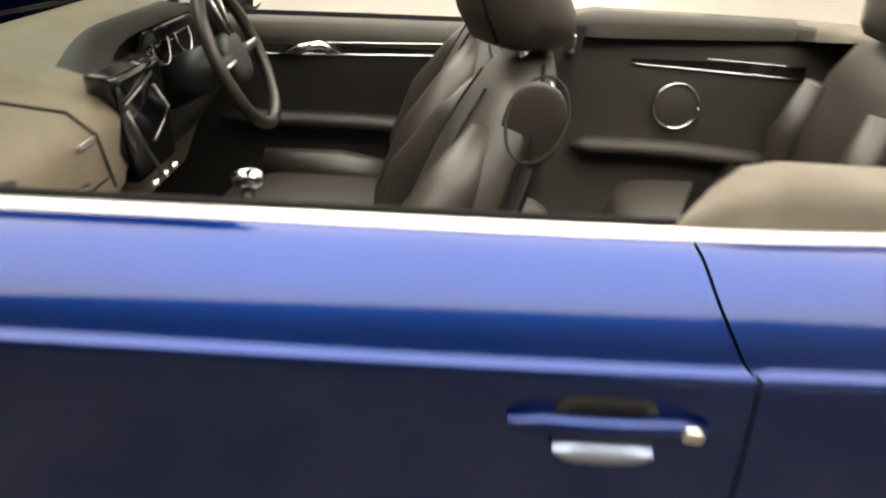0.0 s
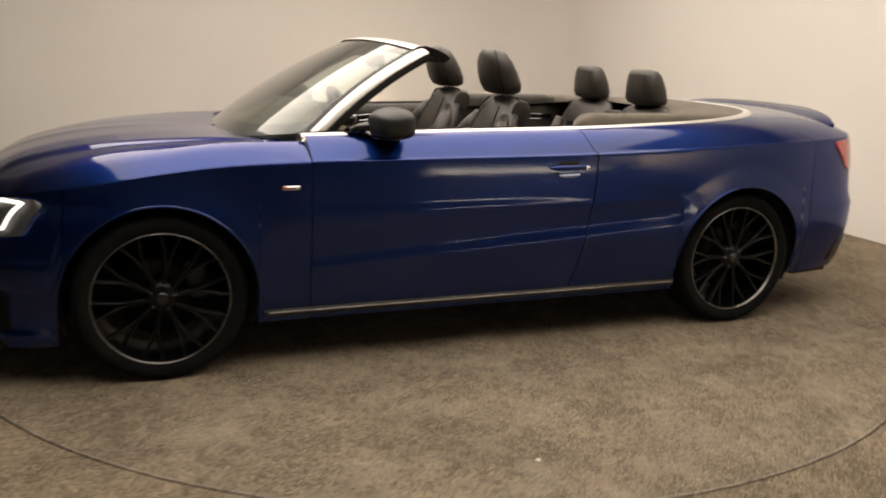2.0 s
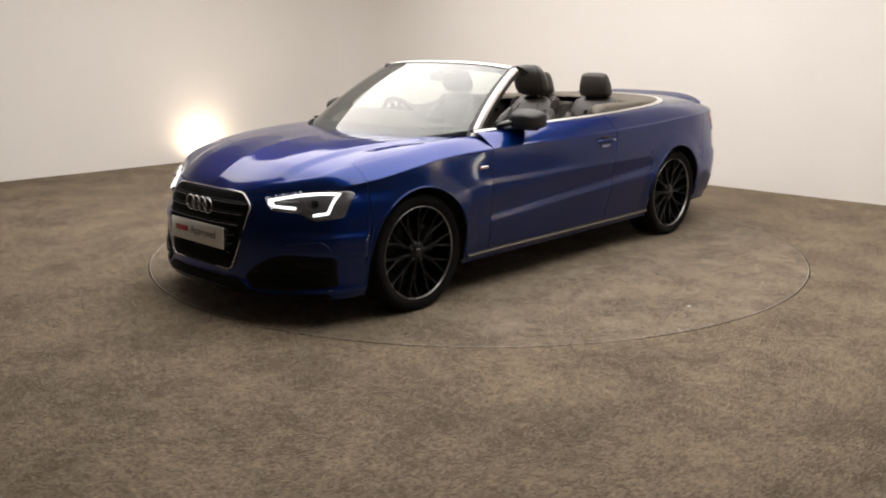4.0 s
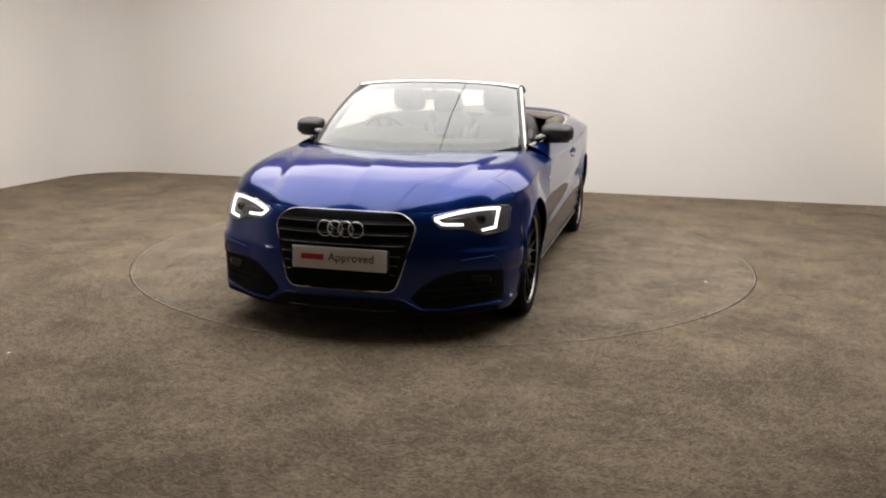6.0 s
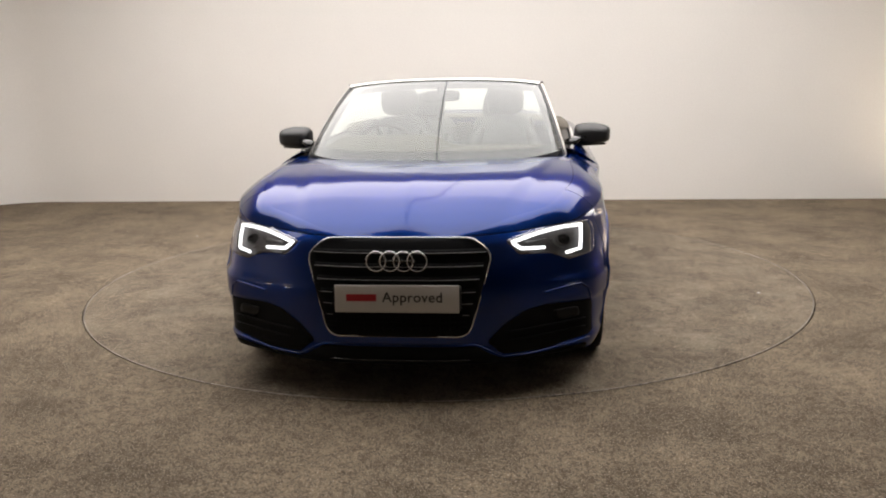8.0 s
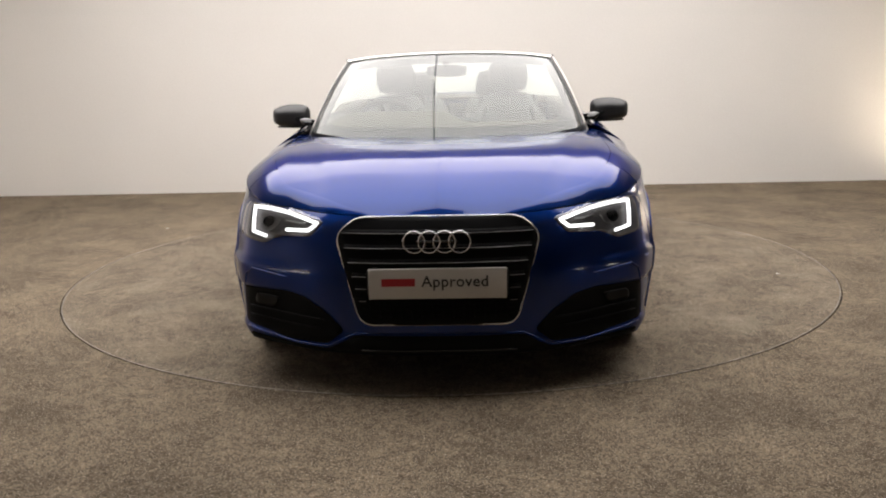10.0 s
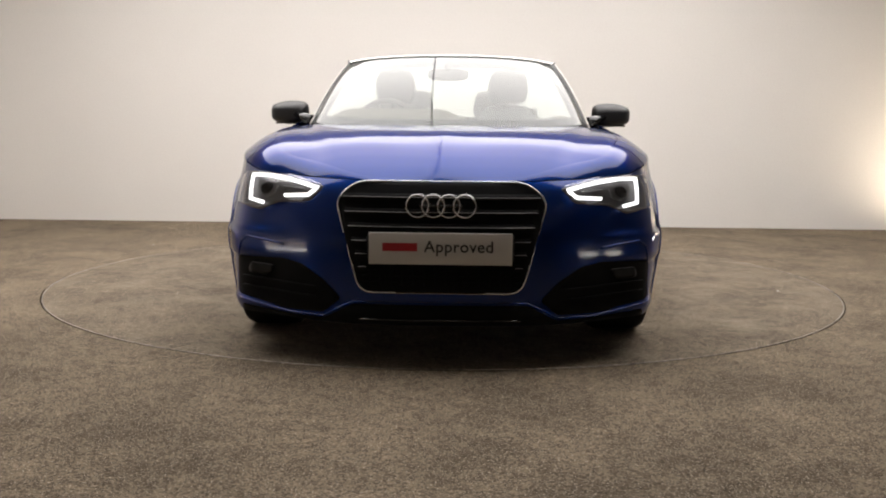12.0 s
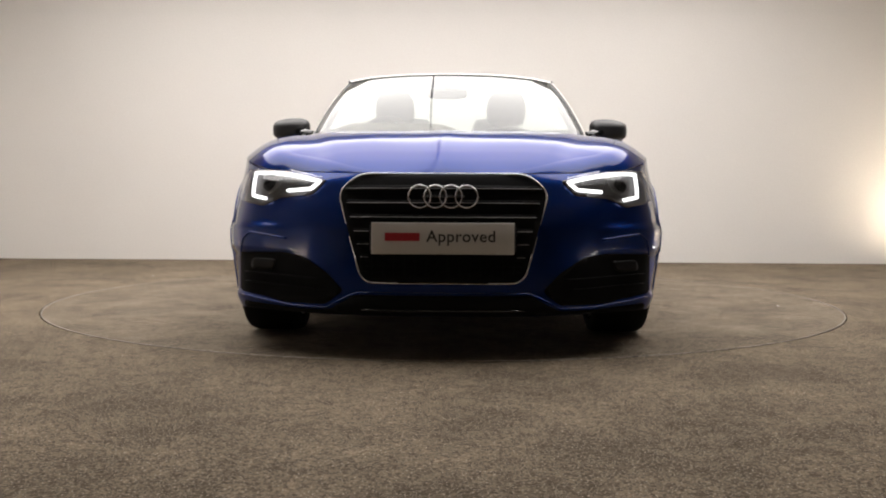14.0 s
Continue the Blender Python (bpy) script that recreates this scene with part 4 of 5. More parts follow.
# cowl, wiper
cowl = [[(x, curve_y, z) for curve_y, z in ((screen(x / 0.716, 0.0).y - 0.035, screen(x / 0.716, 0.0).z - 0.012), (screen(x / 0.716, 0.0).y - 0.005, screen(x / 0.716, 0.0).z - 0.010), (screen(x / 0.716, 0.0).y + 0.10, 0.86))] for x in [0.714 * k / 20 for k in range(-20, 21)]]
part("cowl_panel", grid(cowl), M_BLACK, car, "black plastic screen cowl")
rim = [[screen(u, v) + Vector((0, -0.55, 0.83)) * o for v, o in ((-0.05, -0.004), (-0.04, 0.010), (-0.015, 0.018), (0.008, 0.015), (0.018, 0.001))] for u in [k / 30 for k in range(-30, 31)]]
part("screen_rubber", grid(rim), M_MATT, car, "matt black rubber lip along the windscreen foot")
for x0, x1 in ((0.60, 0.0), (-0.02, -0.62)):
    pts = [screen((x0 + (x1 - x0) * k / 12) / 0.716, -0.03 + 0.02 * (k / 12)) + Vector((0, -0.55, 0.83)) * 0.014 for k in range(13)]
    blade = part("wiper", tube(pts, 0.0075, 8), M_MATT, car, "black parked wiper blade")
    mid = pts[6]
    part("wiper_arm", tube([screen(x0 / 0.716, -0.06) + Vector((0, -0.01, 0.004)), (pts[2] + Vector((0, -0.012, 0.004))), mid + Vector((0, -0.004, 0.004))], [0.013, 0.009, 0.006], 8), M_MATT, blade)

# ------------------------------------------------------------------ belt trim, handles, mirrors
for side in (1, -1):
    pts = [inner(s_of(y)) for y in spread(-0.88, 1.0, 40)] + [inner(S_LOOP + (17 - S_LOOP) * k / 40) for k in range(1, 41)]
    rows = []
    for k, p in enumerate(pts):
        wide = 0.0075 + 0.012 * step(0.9, 1.35, p.y)
        c = Vector((0, 0.9, 0)) if p.y > 1.0 else Vector((0, p.y, 0))
        out = (Vector((p.x, p.y, 0)) - c)
        out = out.normalized() if out.length > 1e-5 else Vector((0, 1, 0))
        rows.append([tuple(Vector((p.x, p.y, p.z)) + out * a + Vector((0, 0, h))) for a, h in ((wide + 0.004, -0.008), (wide + 0.001, 0.004), (0.0, 0.009), (-wide, 0.008), (-wide - 0.004, -0.006))])
    bm = grid(rows)
    if side < 0:
        mirror_bm(bm)
    part("belt_moulding", bm, M_ALU, car, "bright silver belt moulding")
    bm = grid([[(p.x - a, p.y, p.z + h) for a, h in ((0.0100, 0.003), (0.0115, 0.0135), (0.019, 0.0135), (0.0225, -0.006))] for p in pts[:40]])
    if side < 0:
        mirror_bm(bm)
    part("belt_seal", bm, M_MATT, car, "matt black rubber seal inside the belt moulding")
    door = body_parts["door", side]
    # door handle
    pl = lambda y, z, off=0.0, sd=side: on_flank(y, z, off, sd)
    part("handle_recess", patch(round_poly([(0.232, 0.812), (0.348, 0.812), (0.338, 0.846), (0.242, 0.846)], 0.024), pl, 0.003, 0.03, 0.002), M_GAP, door)
    rows = []
    for k in range(21):
        t = k / 20
        lift = 0.006 + 0.013 * math.sin(math.pi * t) ** 0.5
        h = 0.0125 * min(1.0, 0.35 + 4 * t, 0.35 + 4 * (1 - t))
        p = on_flank(0.188 + 0.205 * t, 0.817 + 0.003 * t, lift, side)
        rows.append([p + Vector((side * dx, 0, dz)) for dx, dz in ((-0.014, h * 0.7), (-0.003, h), (0.004, h * 0.7), (0.006, 0.0), (0.004, -h * 0.7), (-0.003, -h), (-0.014, -h * 0.7))])
    part("door_handle", grid(rows), M_PAINT, door, "blue door handle")
    part("handle_lock", offset_bm(blob(0.010, 0.026, 0.016, 3), on_flank(0.374, 0.818, 0.016, side)), M_CHROME, door, "chrome lock cap")
    rows = []
    for k in range(13):
        t = k / 12
        y = 0.288 + (2 * t - 1) * 0.052
        rows.append([on_flank(y, z, o, side) for z, o in ((0.797, 0.002), (0.789, 0.012), (0.780 + 0.008 * (2 * t - 1) ** 4, 0.016), (0.773 + 0.011 * (2 * t - 1) ** 4, 0.011), (0.770 + 0.013 * (2 * t - 1) ** 4, 0.001))])
    part("handle_plate", grid(rows), M_GRIP, door, "bright finger plate below the handle")
    # wing badge
    part("wing_badge", patch(round_poly([(-0.985, 0.751), (-0.915, 0.751), (-0.915, 0.768), (-0.985, 0.768)], 0.003), pl, 0.004, 0.03, 0.003), M_CHROME, car, "small chrome wing badge")
    part("badge_bar", patch([(-0.98, 0.756), (-0.955, 0.756), (-0.955, 0.763), (-0.98, 0.763)], pl, 0.006, 0.03, 0.002), M_INKRED, car)
    # mirror
    m = part("door_mirror", mirror_shell(side), M_BLACK, car, "black door mirror")
    part("mirror_foot", tube([(side * 0.755, -0.660, 0.960), (side * 0.80, -0.63, 0.985), (side * 0.85, -0.585, 0.998)], [0.052, 0.034, 0.034], 10, flat=0.62), M_GLOSS, m)
    part("mirror_glass", grid([[(side * (0.828 + 0.14 * i / 6), -0.4585, 0.975 + 0.075 * j / 4) for j in range(5)] for i in range(7)]), M_CYL, m)
    part("mirror_edge", tube([(side * (0.81 + 0.17 * k / 10), -0.606 + 0.08 * (k / 10) ** 2, 0.952) for k in range(11)], 0.006, 6), M_GLOSS, m)
    # tail light and reflector
    part("tail_light", patch(round_poly([(1.90, 0.905), (2.14, 0.925), (2.20, 0.765), (2.02, 0.760)], 0.02), pl, 0.006, 0.02), M_RED, car, "red tail light")
    part("exhaust_trim", patch(round_poly([(1.95, 0.27), (2.2, 0.27), (2.2, 0.40), (2.0, 0.40)], 0.02), pl, 0.004, 0.03), M_BLACK, car)
# boot spoiler
rows = []
for k in range(-30, 31):
    u = k / 30
    x = 0.70 * u
    y = 2.175 - 0.16 * abs(u) ** 2.4
    z = 1.042 - 0.016 * u * u - 0.050 * u ** 6
    rows.append([(x, y - 0.16, z - 0.030), (x, y - 0.06, z - 0.006), (x, y, z + 0.014), (x, y + 0.012, z + 0.010), (x, y + 0.010, z - 0.010), (x, y + 0.006, z - 0.045), (x, y - 0.02, z - 0.11)])
bm = grid(rows)
for row in (rows[0], rows[-1]):
    bm.faces.new([bm.verts.new(p) for p in row])
part("boot_spoiler", bm, M_PAINT, car, "blue boot lip spoiler")

# ------------------------------------------------------------------ cabin
# tub: floor and side linings
rows = []
for y in spread(-0.80, 1.18, 50):
    xw = BELT_X(y) - 0.012
    zb = BELT_Z(y)
    rows.append([(xw, y, zb - 0.004), (xw - 0.03, y, zb + 0.004), (xw - 0.062, y, zb - 0.012), (xw - 0.072, y, zb - 0.05), (xw - 0.062, y, 0.80), (xw - 0.055, y, 0.72), (xw - 0.06, y, 0.34), (xw - 0.1, y, 0.29)])
for side in (1, -1):
    bm = grid(rows)
    if side < 0:
        mirror_bm(bm)
    for f in bm.faces:
        c = f.calc_center_median()
        if c.z < 0.865 and c.y < 0.40:
            f.material_index = 1
    lining = part("side_lining", bm, [M_TRIM, M_DOORCARD_SHADE], car, "dark grey door and side lining")
    X = lambda y: side * (BELT_X(y) - 0.078)
    # armrests
    for y0, y1, z0 in ((-0.52, 0.36, 0.690), (0.46, 1.02, 0.665)):
        pts = [(X(y) - side * 0.02, y, z0 - 0.02 * (y - y0) + 0.012 * math.sin(math.pi * (y - y0) / (y1 - y0))) for y in spread(y0, y1, 12)]
        part("armrest", tube(pts, [0.014] + [0.038] * 11 + [0.014], 12, flat=0.7), M_DOORCARD_SHADE if y0 < 0 else M_TRIM, lining)
    # inlay and chrome line
    for y0, y1, z0, z1 in ((-0.47, 0.36, 0.870, 0.905), (0.60, 1.07, 0.905, 0.893)):
        part("inlay", grid([[(X(y) - side * 0.0045, y, z0 + (z1 - z0) * (y - y0) / (y1 - y0) + dz) for dz in (0.0, 0.015, 0.030)] for y in spread(y0, y1, 12)]), M_GLOSS, lining)
        for dz in (0.0, 0.032):
            part("chrome_line", tube([(X(y) - side * 0.0075, y, z0 + (z1 - z0) * (y - y0) / (y1 - y0) + dz - 0.004) for y in spread(y0 + (0.0 if dz == 0 else 0.2), y1, 12)], 0.0032 if dz == 0 else 0.002, 6), M_CHROME, lining)
    part("inner_handle", tube([(X(-0.36) - side * 0.01, -0.36, 0.870), (X(-0.30) - side * 0.030, -0.30, 0.892), (X(-0.25) - side * 0.030, -0.25, 0.905), (X(-0.2) - side * 0.008, -0.20, 0.885)], [0.007, 0.014, 0.013, 0.006], 8), M_CHROME, lining, "chrome inner door handle")
    # loudspeaker ring
    part("speaker_ring", tube([(X(0.74) - side * 0.009, 0.74 + 0.063 * math.cos(2 * math.pi * k / 36), 0.793 + 0.063 * math.sin(2 * math.pi * k / 36)) for k in range(36)], 0.0042, 6, closed=True), M_CHROME, lining, "thin chrome loudspeaker ring")
    part("speaker_cover", offset_bm(lathe([(0.0, 0.0), (0.05, 0.0), (0.06, -0.004)], 32), (X(0.74) - side * 0.007, 0.74, 0.793)), M_TRIM, lining)
    # seat belt
    part("seat_belt", grid([[(side * 0.655, y + w, z) for w in (-0.022, 0.022)] for y, z in ((0.44, 1.0), (0.42, 0.9), (0.36, 0.75), (0.28, 0.6))]), M_BLACK, lining)
    if side < 0:
        part("belt_buckle", box(0.02, 0.03, 0.05, 0.006, at=(side * 0.64, 0.42, 0.955)), M_CHROME, lining)
part("cabin_floor", box(1.46, 1.95, 0.03, at=(0, 0.2, 0.29)), M_BLACK, car, "dark carpeted cabin floor")
part("bulkhead", box(1.46, 0.03, 0.62, at=(0, -0.80, 0.58)), M_BLACK, car)
part("rear_bulkhead", box(1.36, 0.03, 0.66, at=(0, 1.235, 0.64)), M_BLACK, car)


# dashboard
def dash_row(x):
    hood = math.exp(-((x + 0.29) / 0.34) ** 8)
    push = 0.035 * step(0.0, 0.15, x)
    zc = 0.962 + 0.066 * hood
    front = screen(x / 0.75, 0.02).y
    return [(x, front + 0.0, 0.905), (x, front + 0.10, 0.94), (x, -0.76, zc - 0.004), (x, -0.70, zc + 0.004), (x, -0.64 + 0.03 * hood + push * 0.5, zc - 0.006),
            (x, -0.56 + 0.03 * hood + push, zc - 0.030 + 0.012 * hood), (x, -0.525 - 0.055 * hood + push, zc - 0.075 + 0.03 * hood), (x, -0.535 - 0.03 * hood + push, 0.82),
            (x, -0.53 + push, 0.76), (x, -0.60 + push, 0.66), (x, -0.64, 0.55)]


bm = grid([dash_row(-0.715 + 1.43 * k / 56) for k in range(57)])
# driver-side faces go black: the binnacle, and shade painted on the lower dash
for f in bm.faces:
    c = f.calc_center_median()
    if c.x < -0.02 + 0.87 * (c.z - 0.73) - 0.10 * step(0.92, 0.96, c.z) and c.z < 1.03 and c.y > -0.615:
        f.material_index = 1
dash = part("dashboard", bm, [M_DASH, M_DOORCARD_SHADE], car, "grey soft dashboard, black binnacle, driver side painted dark as shade")
part("trim_strip", tube([(0.30 + 0.38 * k / 12, -0.492, 0.815 + 0.01 * k / 12) for k in range(13)], 0.006, 8), M_CHROME, dash)
part("instrument_panel", box(0.40, 0.02, 0.105, 0.008, at=(-0.37, -0.566, 0.950), rot=Euler((radians(-18), 0, 0))), M_GLOSS, dash, "black instrument panel with two round dials")
for cx in (-0.46, -0.29):
    part("dial_ring", tube([(cx + 0.056 * math.cos(2 * math.pi * k / 32), -0.552 - 0.015 * math.sin(2 * math.pi * k / 32), 0.955 + 0.048 * math.sin(2 * math.pi * k / 32)) for k in range(32)], 0.0035, 6, closed=True), M_CHROME, dash)
bm = box(0.25, 0.06, 0.27, 0.018, at=(-0.05, -0.530, 0.842), rot=Euler((radians(-10), 0, 0)))
for v in bm.verts:
    v.co.x += 0.80 * (v.co.z - 0.84)
part("radio_console", bm, M_GLOSS, dash, "gloss black radio console with silver trim")
for pts in (((0.045, -0.492, 0.975), (0.01, -0.487, 0.962), (-0.02, -0.483, 0.945)), ((-0.02, -0.483, 0.945), (0.05, -0.480, 0.93), (0.124, -0.484, 0.912)), ((-0.02, -0.480, 0.92), (-0.075, -0.470, 0.865), (-0.03, -0.466, 0.845), (0.031, -0.466, 0.822)), ((0.12, -0.484, 0.90), (0.085, -0.470, 0.83), (0.03, -0.452, 0.75))):
    part("stack_trim", tube(pts, 0.0042, 8), M_CUT, dash, "silver trim strip")
part("dash_seam", tube([(0.40, -0.70, 0.968), (0.33, -0.622, 0.958), (0.28, -0.524, 0.934), (0.25, -0.490, 0.890), (0.20, -0.497, 0.83), (0.17, -0.496, 0.77)], 0.003, 6), M_GAP, dash)
part("dash_badge", box(0.060, 0.004, 0.012, 0.0015, at=(0.30, -0.486, 0.888)), M_ALU, dash, "small silver badge")
part("glovebox_seam", tube([(0.20 + 0.47 * k / 10, -0.497, 0.795) for k in range(11)], 0.0025, 6), M_GAP, dash)
for k in range(3):
    part("control_knob", offset_bm(lathe([(0.0, 0.012), (0.009, 0.011), (0.011, 0.0)], 20, "z"), (-0.06 + 0.06 * k, -0.462, 0.74)), M_CHROME, dash)
# side air vent by the passenger
part("side_vent", box(0.10, 0.02, 0.045, 0.008, at=(0.60, -0.487, 0.885)), M_BLACK, dash)
part("vent_bar", box(0.07, 0.006, 0.008, 0.002, at=(0.60, -0.475, 0.888)), M_CHROME, dash)
# console, gear lever
console = part("centre_console", box(0.23, 0.95, 0.36, 0.03, at=(0, -0.02, 0.47)), M_BLACK, car, "black centre console")
part("console_plate", box(0.16, 0.34, 0.012, 0.004, at=(0, -0.26, 0.655)), M_GLOSS, console)
part("gear_lever", tube([(0, -0.30, 0.65), (0, -0.29, 0.72)], [0.022, 0.014], 10), M_LEATHER, console)
part("gear_knob", blob(0.05, 0.07, 0.045, 2.2, at=(0, -0.29, 0.745)), M_CHROME, console, "chrome-topped gear knob")
part("centre_armrest", blob(0.20, 0.34, 0.09, 4, at=(0, 0.16, 0.68)), M_LEATHER, console)
part("cup_ring", tube([(0.045 * math.cos(2 * math.pi * k / 24), -0.10 + 0.045 * math.sin(2 * math.pi * k / 24), 0.655) for k in range(24)], 0.004, 6, closed=True), M_CHROME, console)
# steering wheel
sw = Matrix.Translation((-0.36, -0.39, 0.928)) @ Euler((radians(-64), 0, 0)).to_matrix().to_4x4()


def sw_pt(r, a, h=0.0):
    return tuple(sw @ Vector((r * math.cos(a), r * math.sin(a), h)))


wheel_rim = part("steering_wheel", tube([sw_pt(0.172, 2 * math.pi * k / 48) for k in range(48)], 0.0155, 10, closed=True), M_LEATHER, car, "black leather steering wheel with silver spoke trim")
part("wheel_boss", transformed(blob(0.15, 0.13, 0.05, 3, at=(0, 0, -0.015)), sw), M_BLACK, wheel_rim)
for a in (0.0, math.pi, -math.pi / 2 - 0.25, -math.pi / 2 + 0.25):
    part("wheel_spoke", tube([sw_pt(0.05, a, -0.012), sw_pt(0.12, a, -0.01), sw_pt(0.172, a, 0.0)], [0.022, 0.015, 0.012], 8), M_BLACK, wheel_rim)
    part("spoke_trim", tube([sw_pt(0.075, a + 0.1, 0.008), sw_pt(0.15, a + 0.06, 0.010)], 0.005, 6), M_ALU, wheel_rim)
part("steering_column", tube([sw_pt(0, 0, -0.03), sw_pt(0, 0, -0.22)], [0.05, 0.06], 12), M_BLACK, wheel_rim)


# ------------------------------------------------------------------ seats
def loft(sections, bm=None):
    """A cushion from sections (centre y, z, half width, half depth, lean), with rounded outlines."""
    rows = []
    for y, z, hw, hd, lean, p in sections:
        row = []
        for k in range(28):
            a = 2 * math.pi * k / 28
            c, s = math.cos(a), math.sin(a)
            q = (abs(c) ** p + abs(s) ** p) ** (-1 / p)
            u, v = hw * c * q, hd * s * q
            row.append((u, y + v * math.cos(lean), z + v * math.sin(lean)))
        rows.append(row)
    bm = grid(rows, closed_v=True, bm=bm)
    for row, rev in ((rows[0], True), (rows[-1], False)):
        pts = [bm.verts.new(p) for p in row]
        bm.faces.new(pts[::-1] if rev else pts)
    return bm


def front_seat(x):
    back = [(0.03, 0.50, 0.22, 0.055, 0.0, 3.2), (0.05, 0.56, 0.245, 0.075, 0.0, 3.2), (0.085, 0.68, 0.255, 0.08, 0.05, 3.0), (0.125, 0.82, 0.25, 0.078, 0.1, 3.0), (0.165, 0.93, 0.225, 0.075, 0.12, 2.8),
            (0.195, 1.01, 0.19, 0.066, 0.15, 2.6), (0.212, 1.06, 0.155, 0.055, 0.2, 2.5), (0.222, 1.09, 0.115, 0.038, 0.2, 2.4), (0.226, 1.098, 0.05, 0.015, 0.2, 2.2)]
    seat = part("front_seat", offset_bm(loft(back), (x, 0, 0)), M_LEATHER, car, "black leather front seat")
    for sx in (-1, 1):
        part("seat_seam", tube([(x + sx * 0.52 * hw, y - 0.955 * hd * math.cos(lean), z - 0.955 * hd * math.sin(lean)) for y, z, hw, hd, lean, p in back[1:7]], 0.0028, 6), M_GAP, seat)
        part("seat_piping", tube([(x + sx * hw * 0.985, y + 0.42 * hd, z + 0.1 * hd) for y, z, hw, hd, lean, p in back[1:8]], 0.0032, 6), M_MATT, seat)
    # side wings and the centre panel
    for sx in (-1, 1):
        part("side_bolster", tube([(x + sx * 0.205, 0.00, 0.56), (x + sx * 0.22, 0.015, 0.68), (x + sx * 0.215, 0.06, 0.82), (x + sx * 0.19, 0.125, 0.93), (x + sx * 0.15, 0.165, 1.0)], [0.05, 0.062, 0.058, 0.045, 0.028], 12), M_LEATHER, seat)
        part("cushion_bolster", tube([(x + sx * 0.215, 0.02, 0.565), (x + sx * 0.225, -0.18, 0.585), (x + sx * 0.215, -0.38, 0.595)], [0.05, 0.06, 0.045], 12), M_LEATHER, seat)
    part("seat_cushion", blob(0.46, 0.56, 0.20, 4.0, at=(x, -0.18, 0.50)), M_LEATHER, seat)
    part("seat_base", box(0.44, 0.46, 0.14, 0.02, at=(x, -0.12, 0.365)), M_BLACK, seat)
    # back shell with its pocket
    shell = [[(x + 0.17 * u * (1 - 0.25 * t), 0.155 + 0.112 * t + 0.010 * (1 - u * u), 0.68 + 0.34 * t) for u in (-1, -0.75, -0.4, 0, 0.4, 0.75, 1)] for t in spread(0, 1, 10)]
    thick(part("back_shell", grid(shell), M_BLACK, seat), 0.010)
    for sx in (-1, 1):
        part("side_cover", blob(0.016, 0.084, 0.118, 2.4, at=(x + sx * 0.183, 0.224, 1.026), rot=Euler((radians(-14), 0, radians(-sx * 12)))), M_LEATHER, seat)
        ring = [(x + sx * (0.192 + 0.004 * math.cos(a) - 0.030 * math.sin(a)), 0.228 + 0.040 * math.cos(a) + 0.012 * math.sin(a), 1.036 + 0.052 * math.sin(a)) for a in [2 * math.pi * k / 32 for k in range(32)]]
        part("cover_seam", tube(ring, 0.0022, 6, closed=True), M_GAP, seat)
    # headrest
    head = [(0.218, 1.105, 0.075, 0.05, 0.0, 2.4), (0.212, 1.118, 0.108, 0.078, 0.02, 2.5), (0.200, 1.155, 0.124, 0.088, 0.0, 2.5), (0.180, 1.21, 0.128, 0.082, 0.0, 2.5), (0.163, 1.26, 0.120, 0.068, 0.0, 2.5), (0.152, 1.295, 0.100, 0.052, 0.0, 2.4), (0.148, 1.313, 0.07, 0.032, 0, 2.3), (0.147, 1.320, 0.03, 0.012, 0, 2.2)]
    rest = part("headrest", offset_bm(loft(head), (x, 0, 0)), M_LEATHER, seat)
    for sx in (-1, 1):
        part("headrest_seam", tube([(x + sx * hw * 0.93, y - 0.52 * hd, z) for y, z, hw, hd, lean, p in head[1:7]], 0.0022, 6), M_MATT, rest)
    for sx in (-0.05, 0.05):
        part("headrest_rod", tube([(x + sx, 0.215, 1.06), (x + sx, 0.212, 1.13)], 0.007, 8), M_CHROME, seat)
    # lit trim on the shoulder
    part("seat_lever", box(0.025, 0.03, 0.05, 0.006, at=(x + (0.16 if x > 0 else -0.16), 0.235, 1.055)), M_CHROME, seat, "chrome folding lever")
    return seat


front_seat(0.36)
front_seat(-0.36)

bench = part("rear_bench", blob(1.16, 0.54, 0.24, 5, at=(0, 0.78, 0.535)), M_LEATHER, car, "black leather rear bench seat")
part("bench_base", box(1.1, 0.44, 0.16, 0.02, at=(0, 0.82, 0.37)), M_BLACK, bench)
for sx in (-1, 1):
    back = [(1.02, 0.52, 0.25, 0.06, 0, 3.2), (1.035, 0.60, 0.275, 0.08, 0, 3.2), (1.065, 0.80, 0.27, 0.085, 0.05, 3.0), (1.10, 0.95, 0.24, 0.075, 0.1, 2.8), (1.12, 1.02, 0.20, 0.06, 0.1, 2.6), (1.13, 1.05, 0.13, 0.03, 0.1, 2.4)]
    part("rear_backrest", offset_bm(loft(back), (sx * 0.29, 0, 0)), M_LEATHER, bench)
    for b in (-0.2, 0.2):
        part("rear_bolster", tube([(sx * 0.29 + b, 0.97, 0.6), (sx * 0.29 + b, 0.985, 0.78), (sx * 0.29 + b * 0.9, 1.02, 0.92)], [0.04, 0.055, 0.035], 12), M_LEATHER, bench)
    head = [(1.115, 1.05, 0.085, 0.045, 0, 3.0), (1.112, 1.060, 0.122, 0.068, 0, 3.4), (1.108, 1.085, 0.131, 0.074, 0, 3.6), (1.098, 1.15, 0.127, 0.065, 0, 3.6), (1.088, 1.205, 0.113, 0.054, 0, 3.4), (1.083, 1.229, 0.096, 0.041, 0, 3.2), (1.081, 1.237, 0.06, 0.02, 0, 3.0)]
    part("rear_headrest", offset_bm(loft(head), (sx * 0.28, 0, 0)), M_LEATHER, bench)
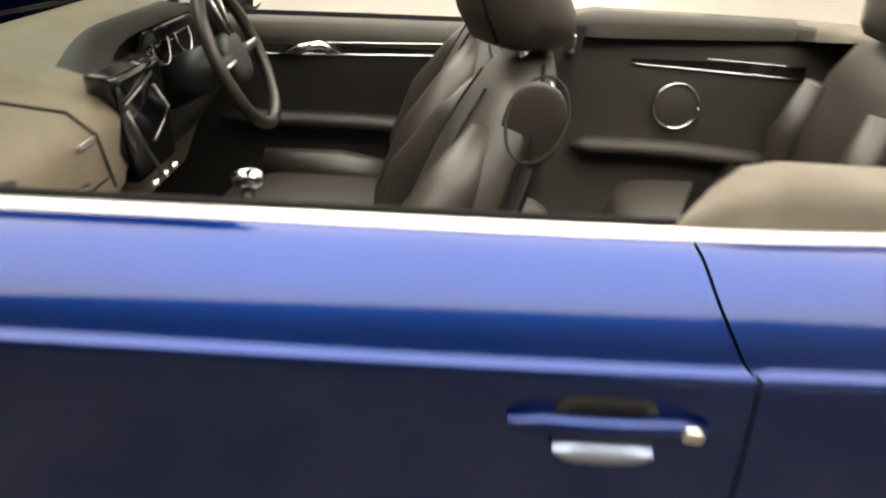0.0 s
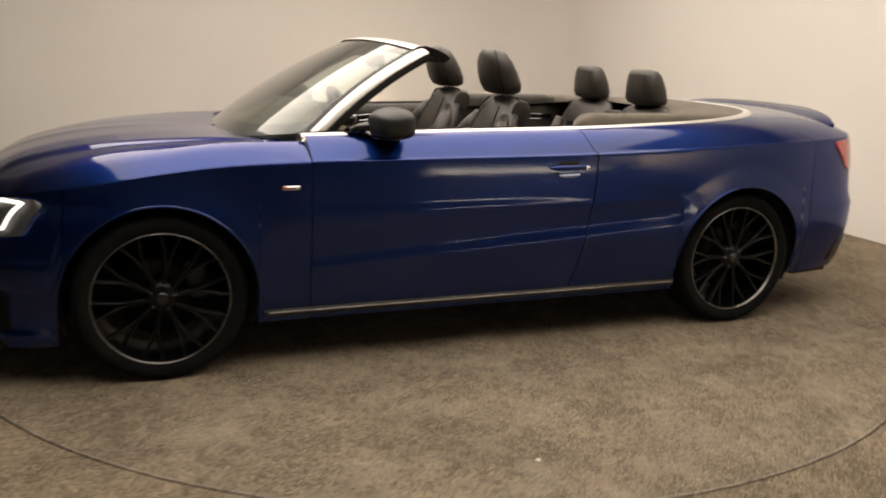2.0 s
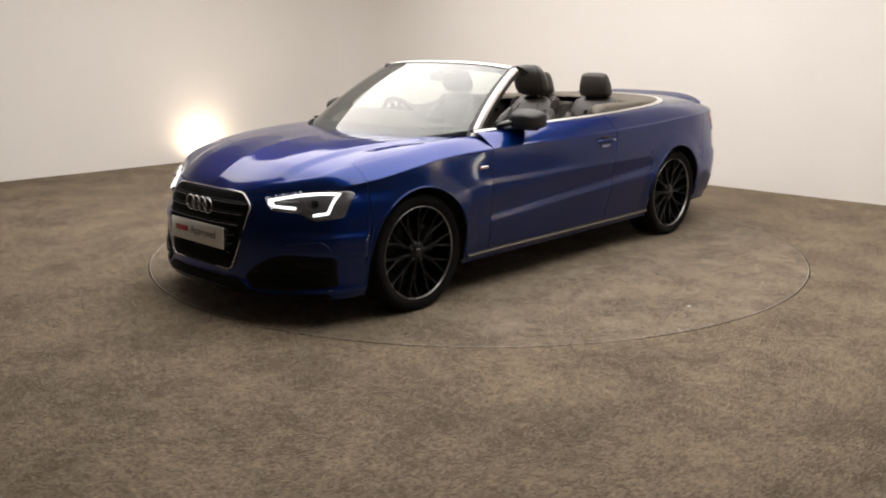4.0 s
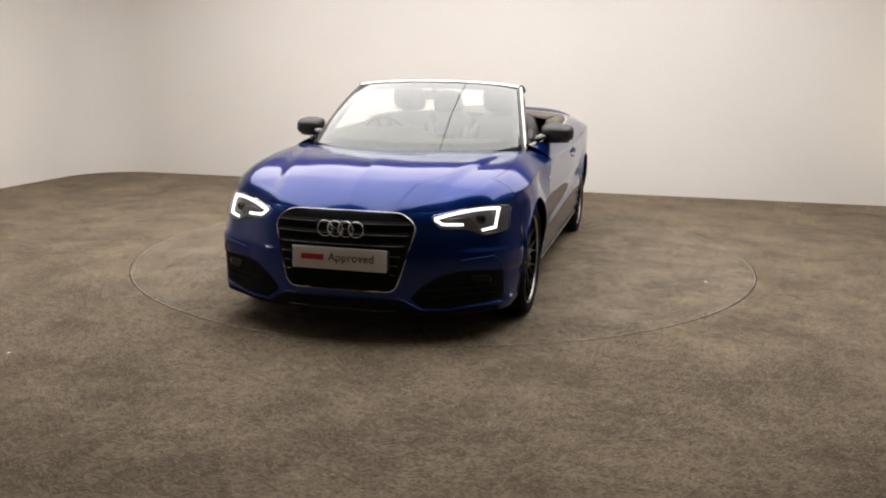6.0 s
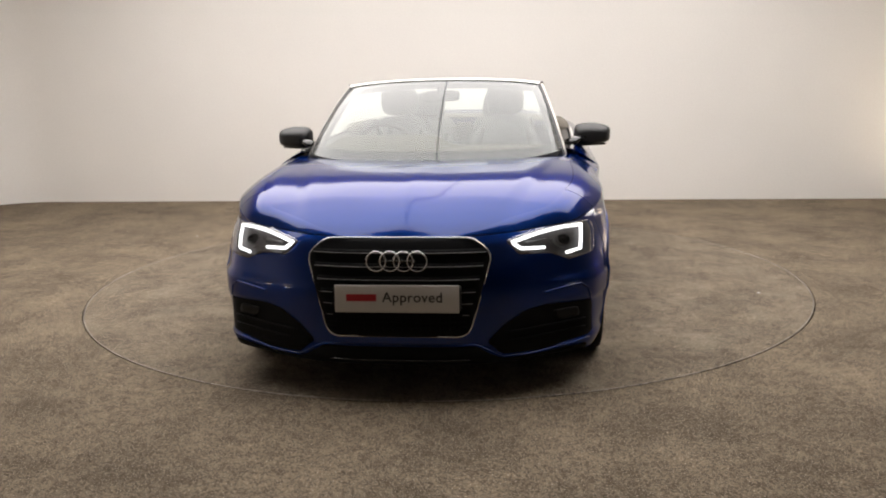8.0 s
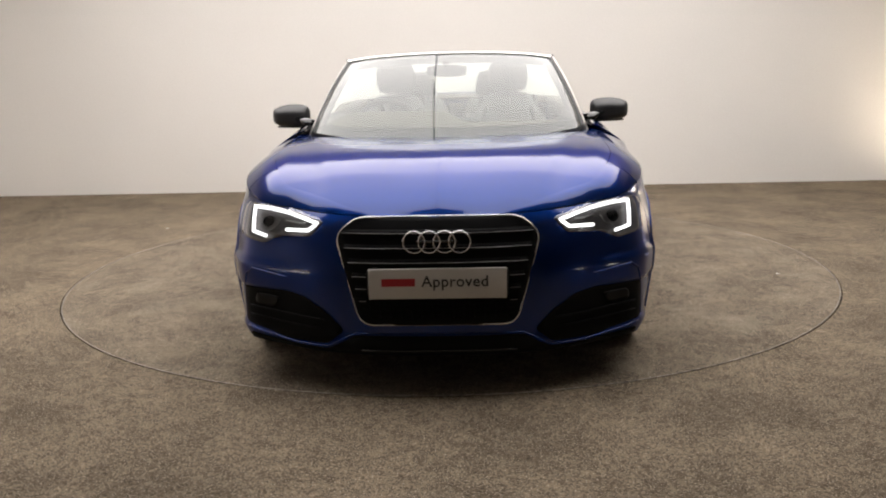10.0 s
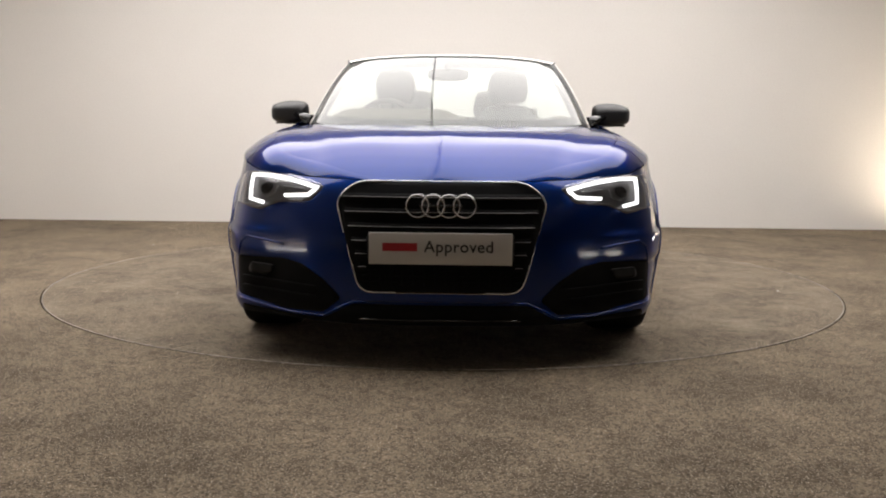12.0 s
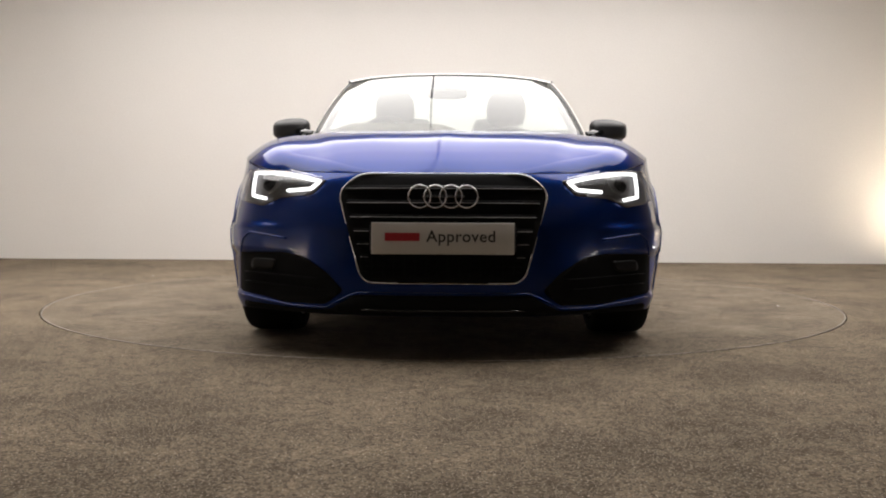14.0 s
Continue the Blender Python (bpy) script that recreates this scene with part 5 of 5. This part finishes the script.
part("rear_centre_panel", box(0.12, 0.08, 0.40, 0.02, at=(0, 1.11, 0.80)), M_TRIM, bench)

# ------------------------------------------------------------------ cover over the folded roof
outer = [inner(s_of(y)) for y in spread(0.36, 1.0, 16)] + [inner(S_LOOP + (17 - S_LOOP) * k / 40) for k in range(1, 41)]
rows = []
for k, p in enumerate(outer):
    t = k / (len(outer) - 1)
    rise = step(0.32, 0.48, p.y) if p.y < 1.0 else 1.0
    if p.y <= 1.02:
        q = Vector((p.x - 0.01 - (p.x - 0.685) * step(0.33, 0.44, p.y), p.y + 0.02, 0))
    else:
        a = (k - 17) / (len(outer) - 18)
        q = Vector((0.675 * (1 - a) ** 0.8 if a < 1 else 0.0, 1.02 + 0.13 * min(1, a * 2.2) ** 0.8, 0))
    o = Vector((p.x, p.y, 0))
    d = q - o
    top = p.z + 0.004 + rise * (1.036 - p.z)
    row = [tuple(o + d * 0.02) [:2] + (p.z + 0.004,)]
    for f, h in ((0.06, 0.55), (0.12, 0.85), (0.25, 1.0), (0.5, 1.06), (0.8, 1.0), (0.95, 0.8), (1.0, 0.45), (1.01, -0.2)):
        z = p.z + (max(top, p.z + 0.010 * rise + 0.003) - p.z) * h
        c = o + d * f
        row.append((c.x, c.y, z))
    rows.append(row)
bm = grid(rows)
bm2 = grid(rows)
mirror_bm(bm2)
merge(bm, bm2)
bmesh.ops.remove_doubles(bm, verts=bm.verts, dist=0.0008)
# steep inner faces take dark trim; far-side faces too, as painted shade
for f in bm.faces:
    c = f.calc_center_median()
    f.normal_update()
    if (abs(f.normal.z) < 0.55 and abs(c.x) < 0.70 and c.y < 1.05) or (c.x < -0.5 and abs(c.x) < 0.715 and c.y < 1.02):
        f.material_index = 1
part("roof_cover", bm, [M_HOODCLOTH, M_TRIM], car, "grey cloth-covered lid over the folded roof, far side shaded darker")

# ------------------------------------------------------------------ small litter on the carpet
for k, (x, y, r) in enumerate(((-2.45, 1.55, 20), (-1.55, -2.95, 70), (1.95, -0.35, 40), (2.35, -3.6, 10))):
    bm = bmesh.new()
    pts = [(0.010, 0, 0.002), (0.002, 0.007, 0.003), (-0.009, 0.004, 0.002), (-0.006, -0.006, 0.003), (0.004, -0.006, 0.002)]
    top = [bm.verts.new(p) for p in pts]
    bm.faces.new(top)
    low = [bm.verts.new((p[0], p[1], 0.0)) for p in pts]
    for j in range(5):
        bm.faces.new([low[j], low[(j + 1) % 5], top[(j + 1) % 5], top[j]])
    ob = part("paper_scrap", bm, M_PAPER, None, smooth=False)
    ob.matrix_basis = pose(x, y, 0, 0, 0, r)
    tagged(ob, "tiny white paper scrap lying on the carpet", "litter", "paper scraps")
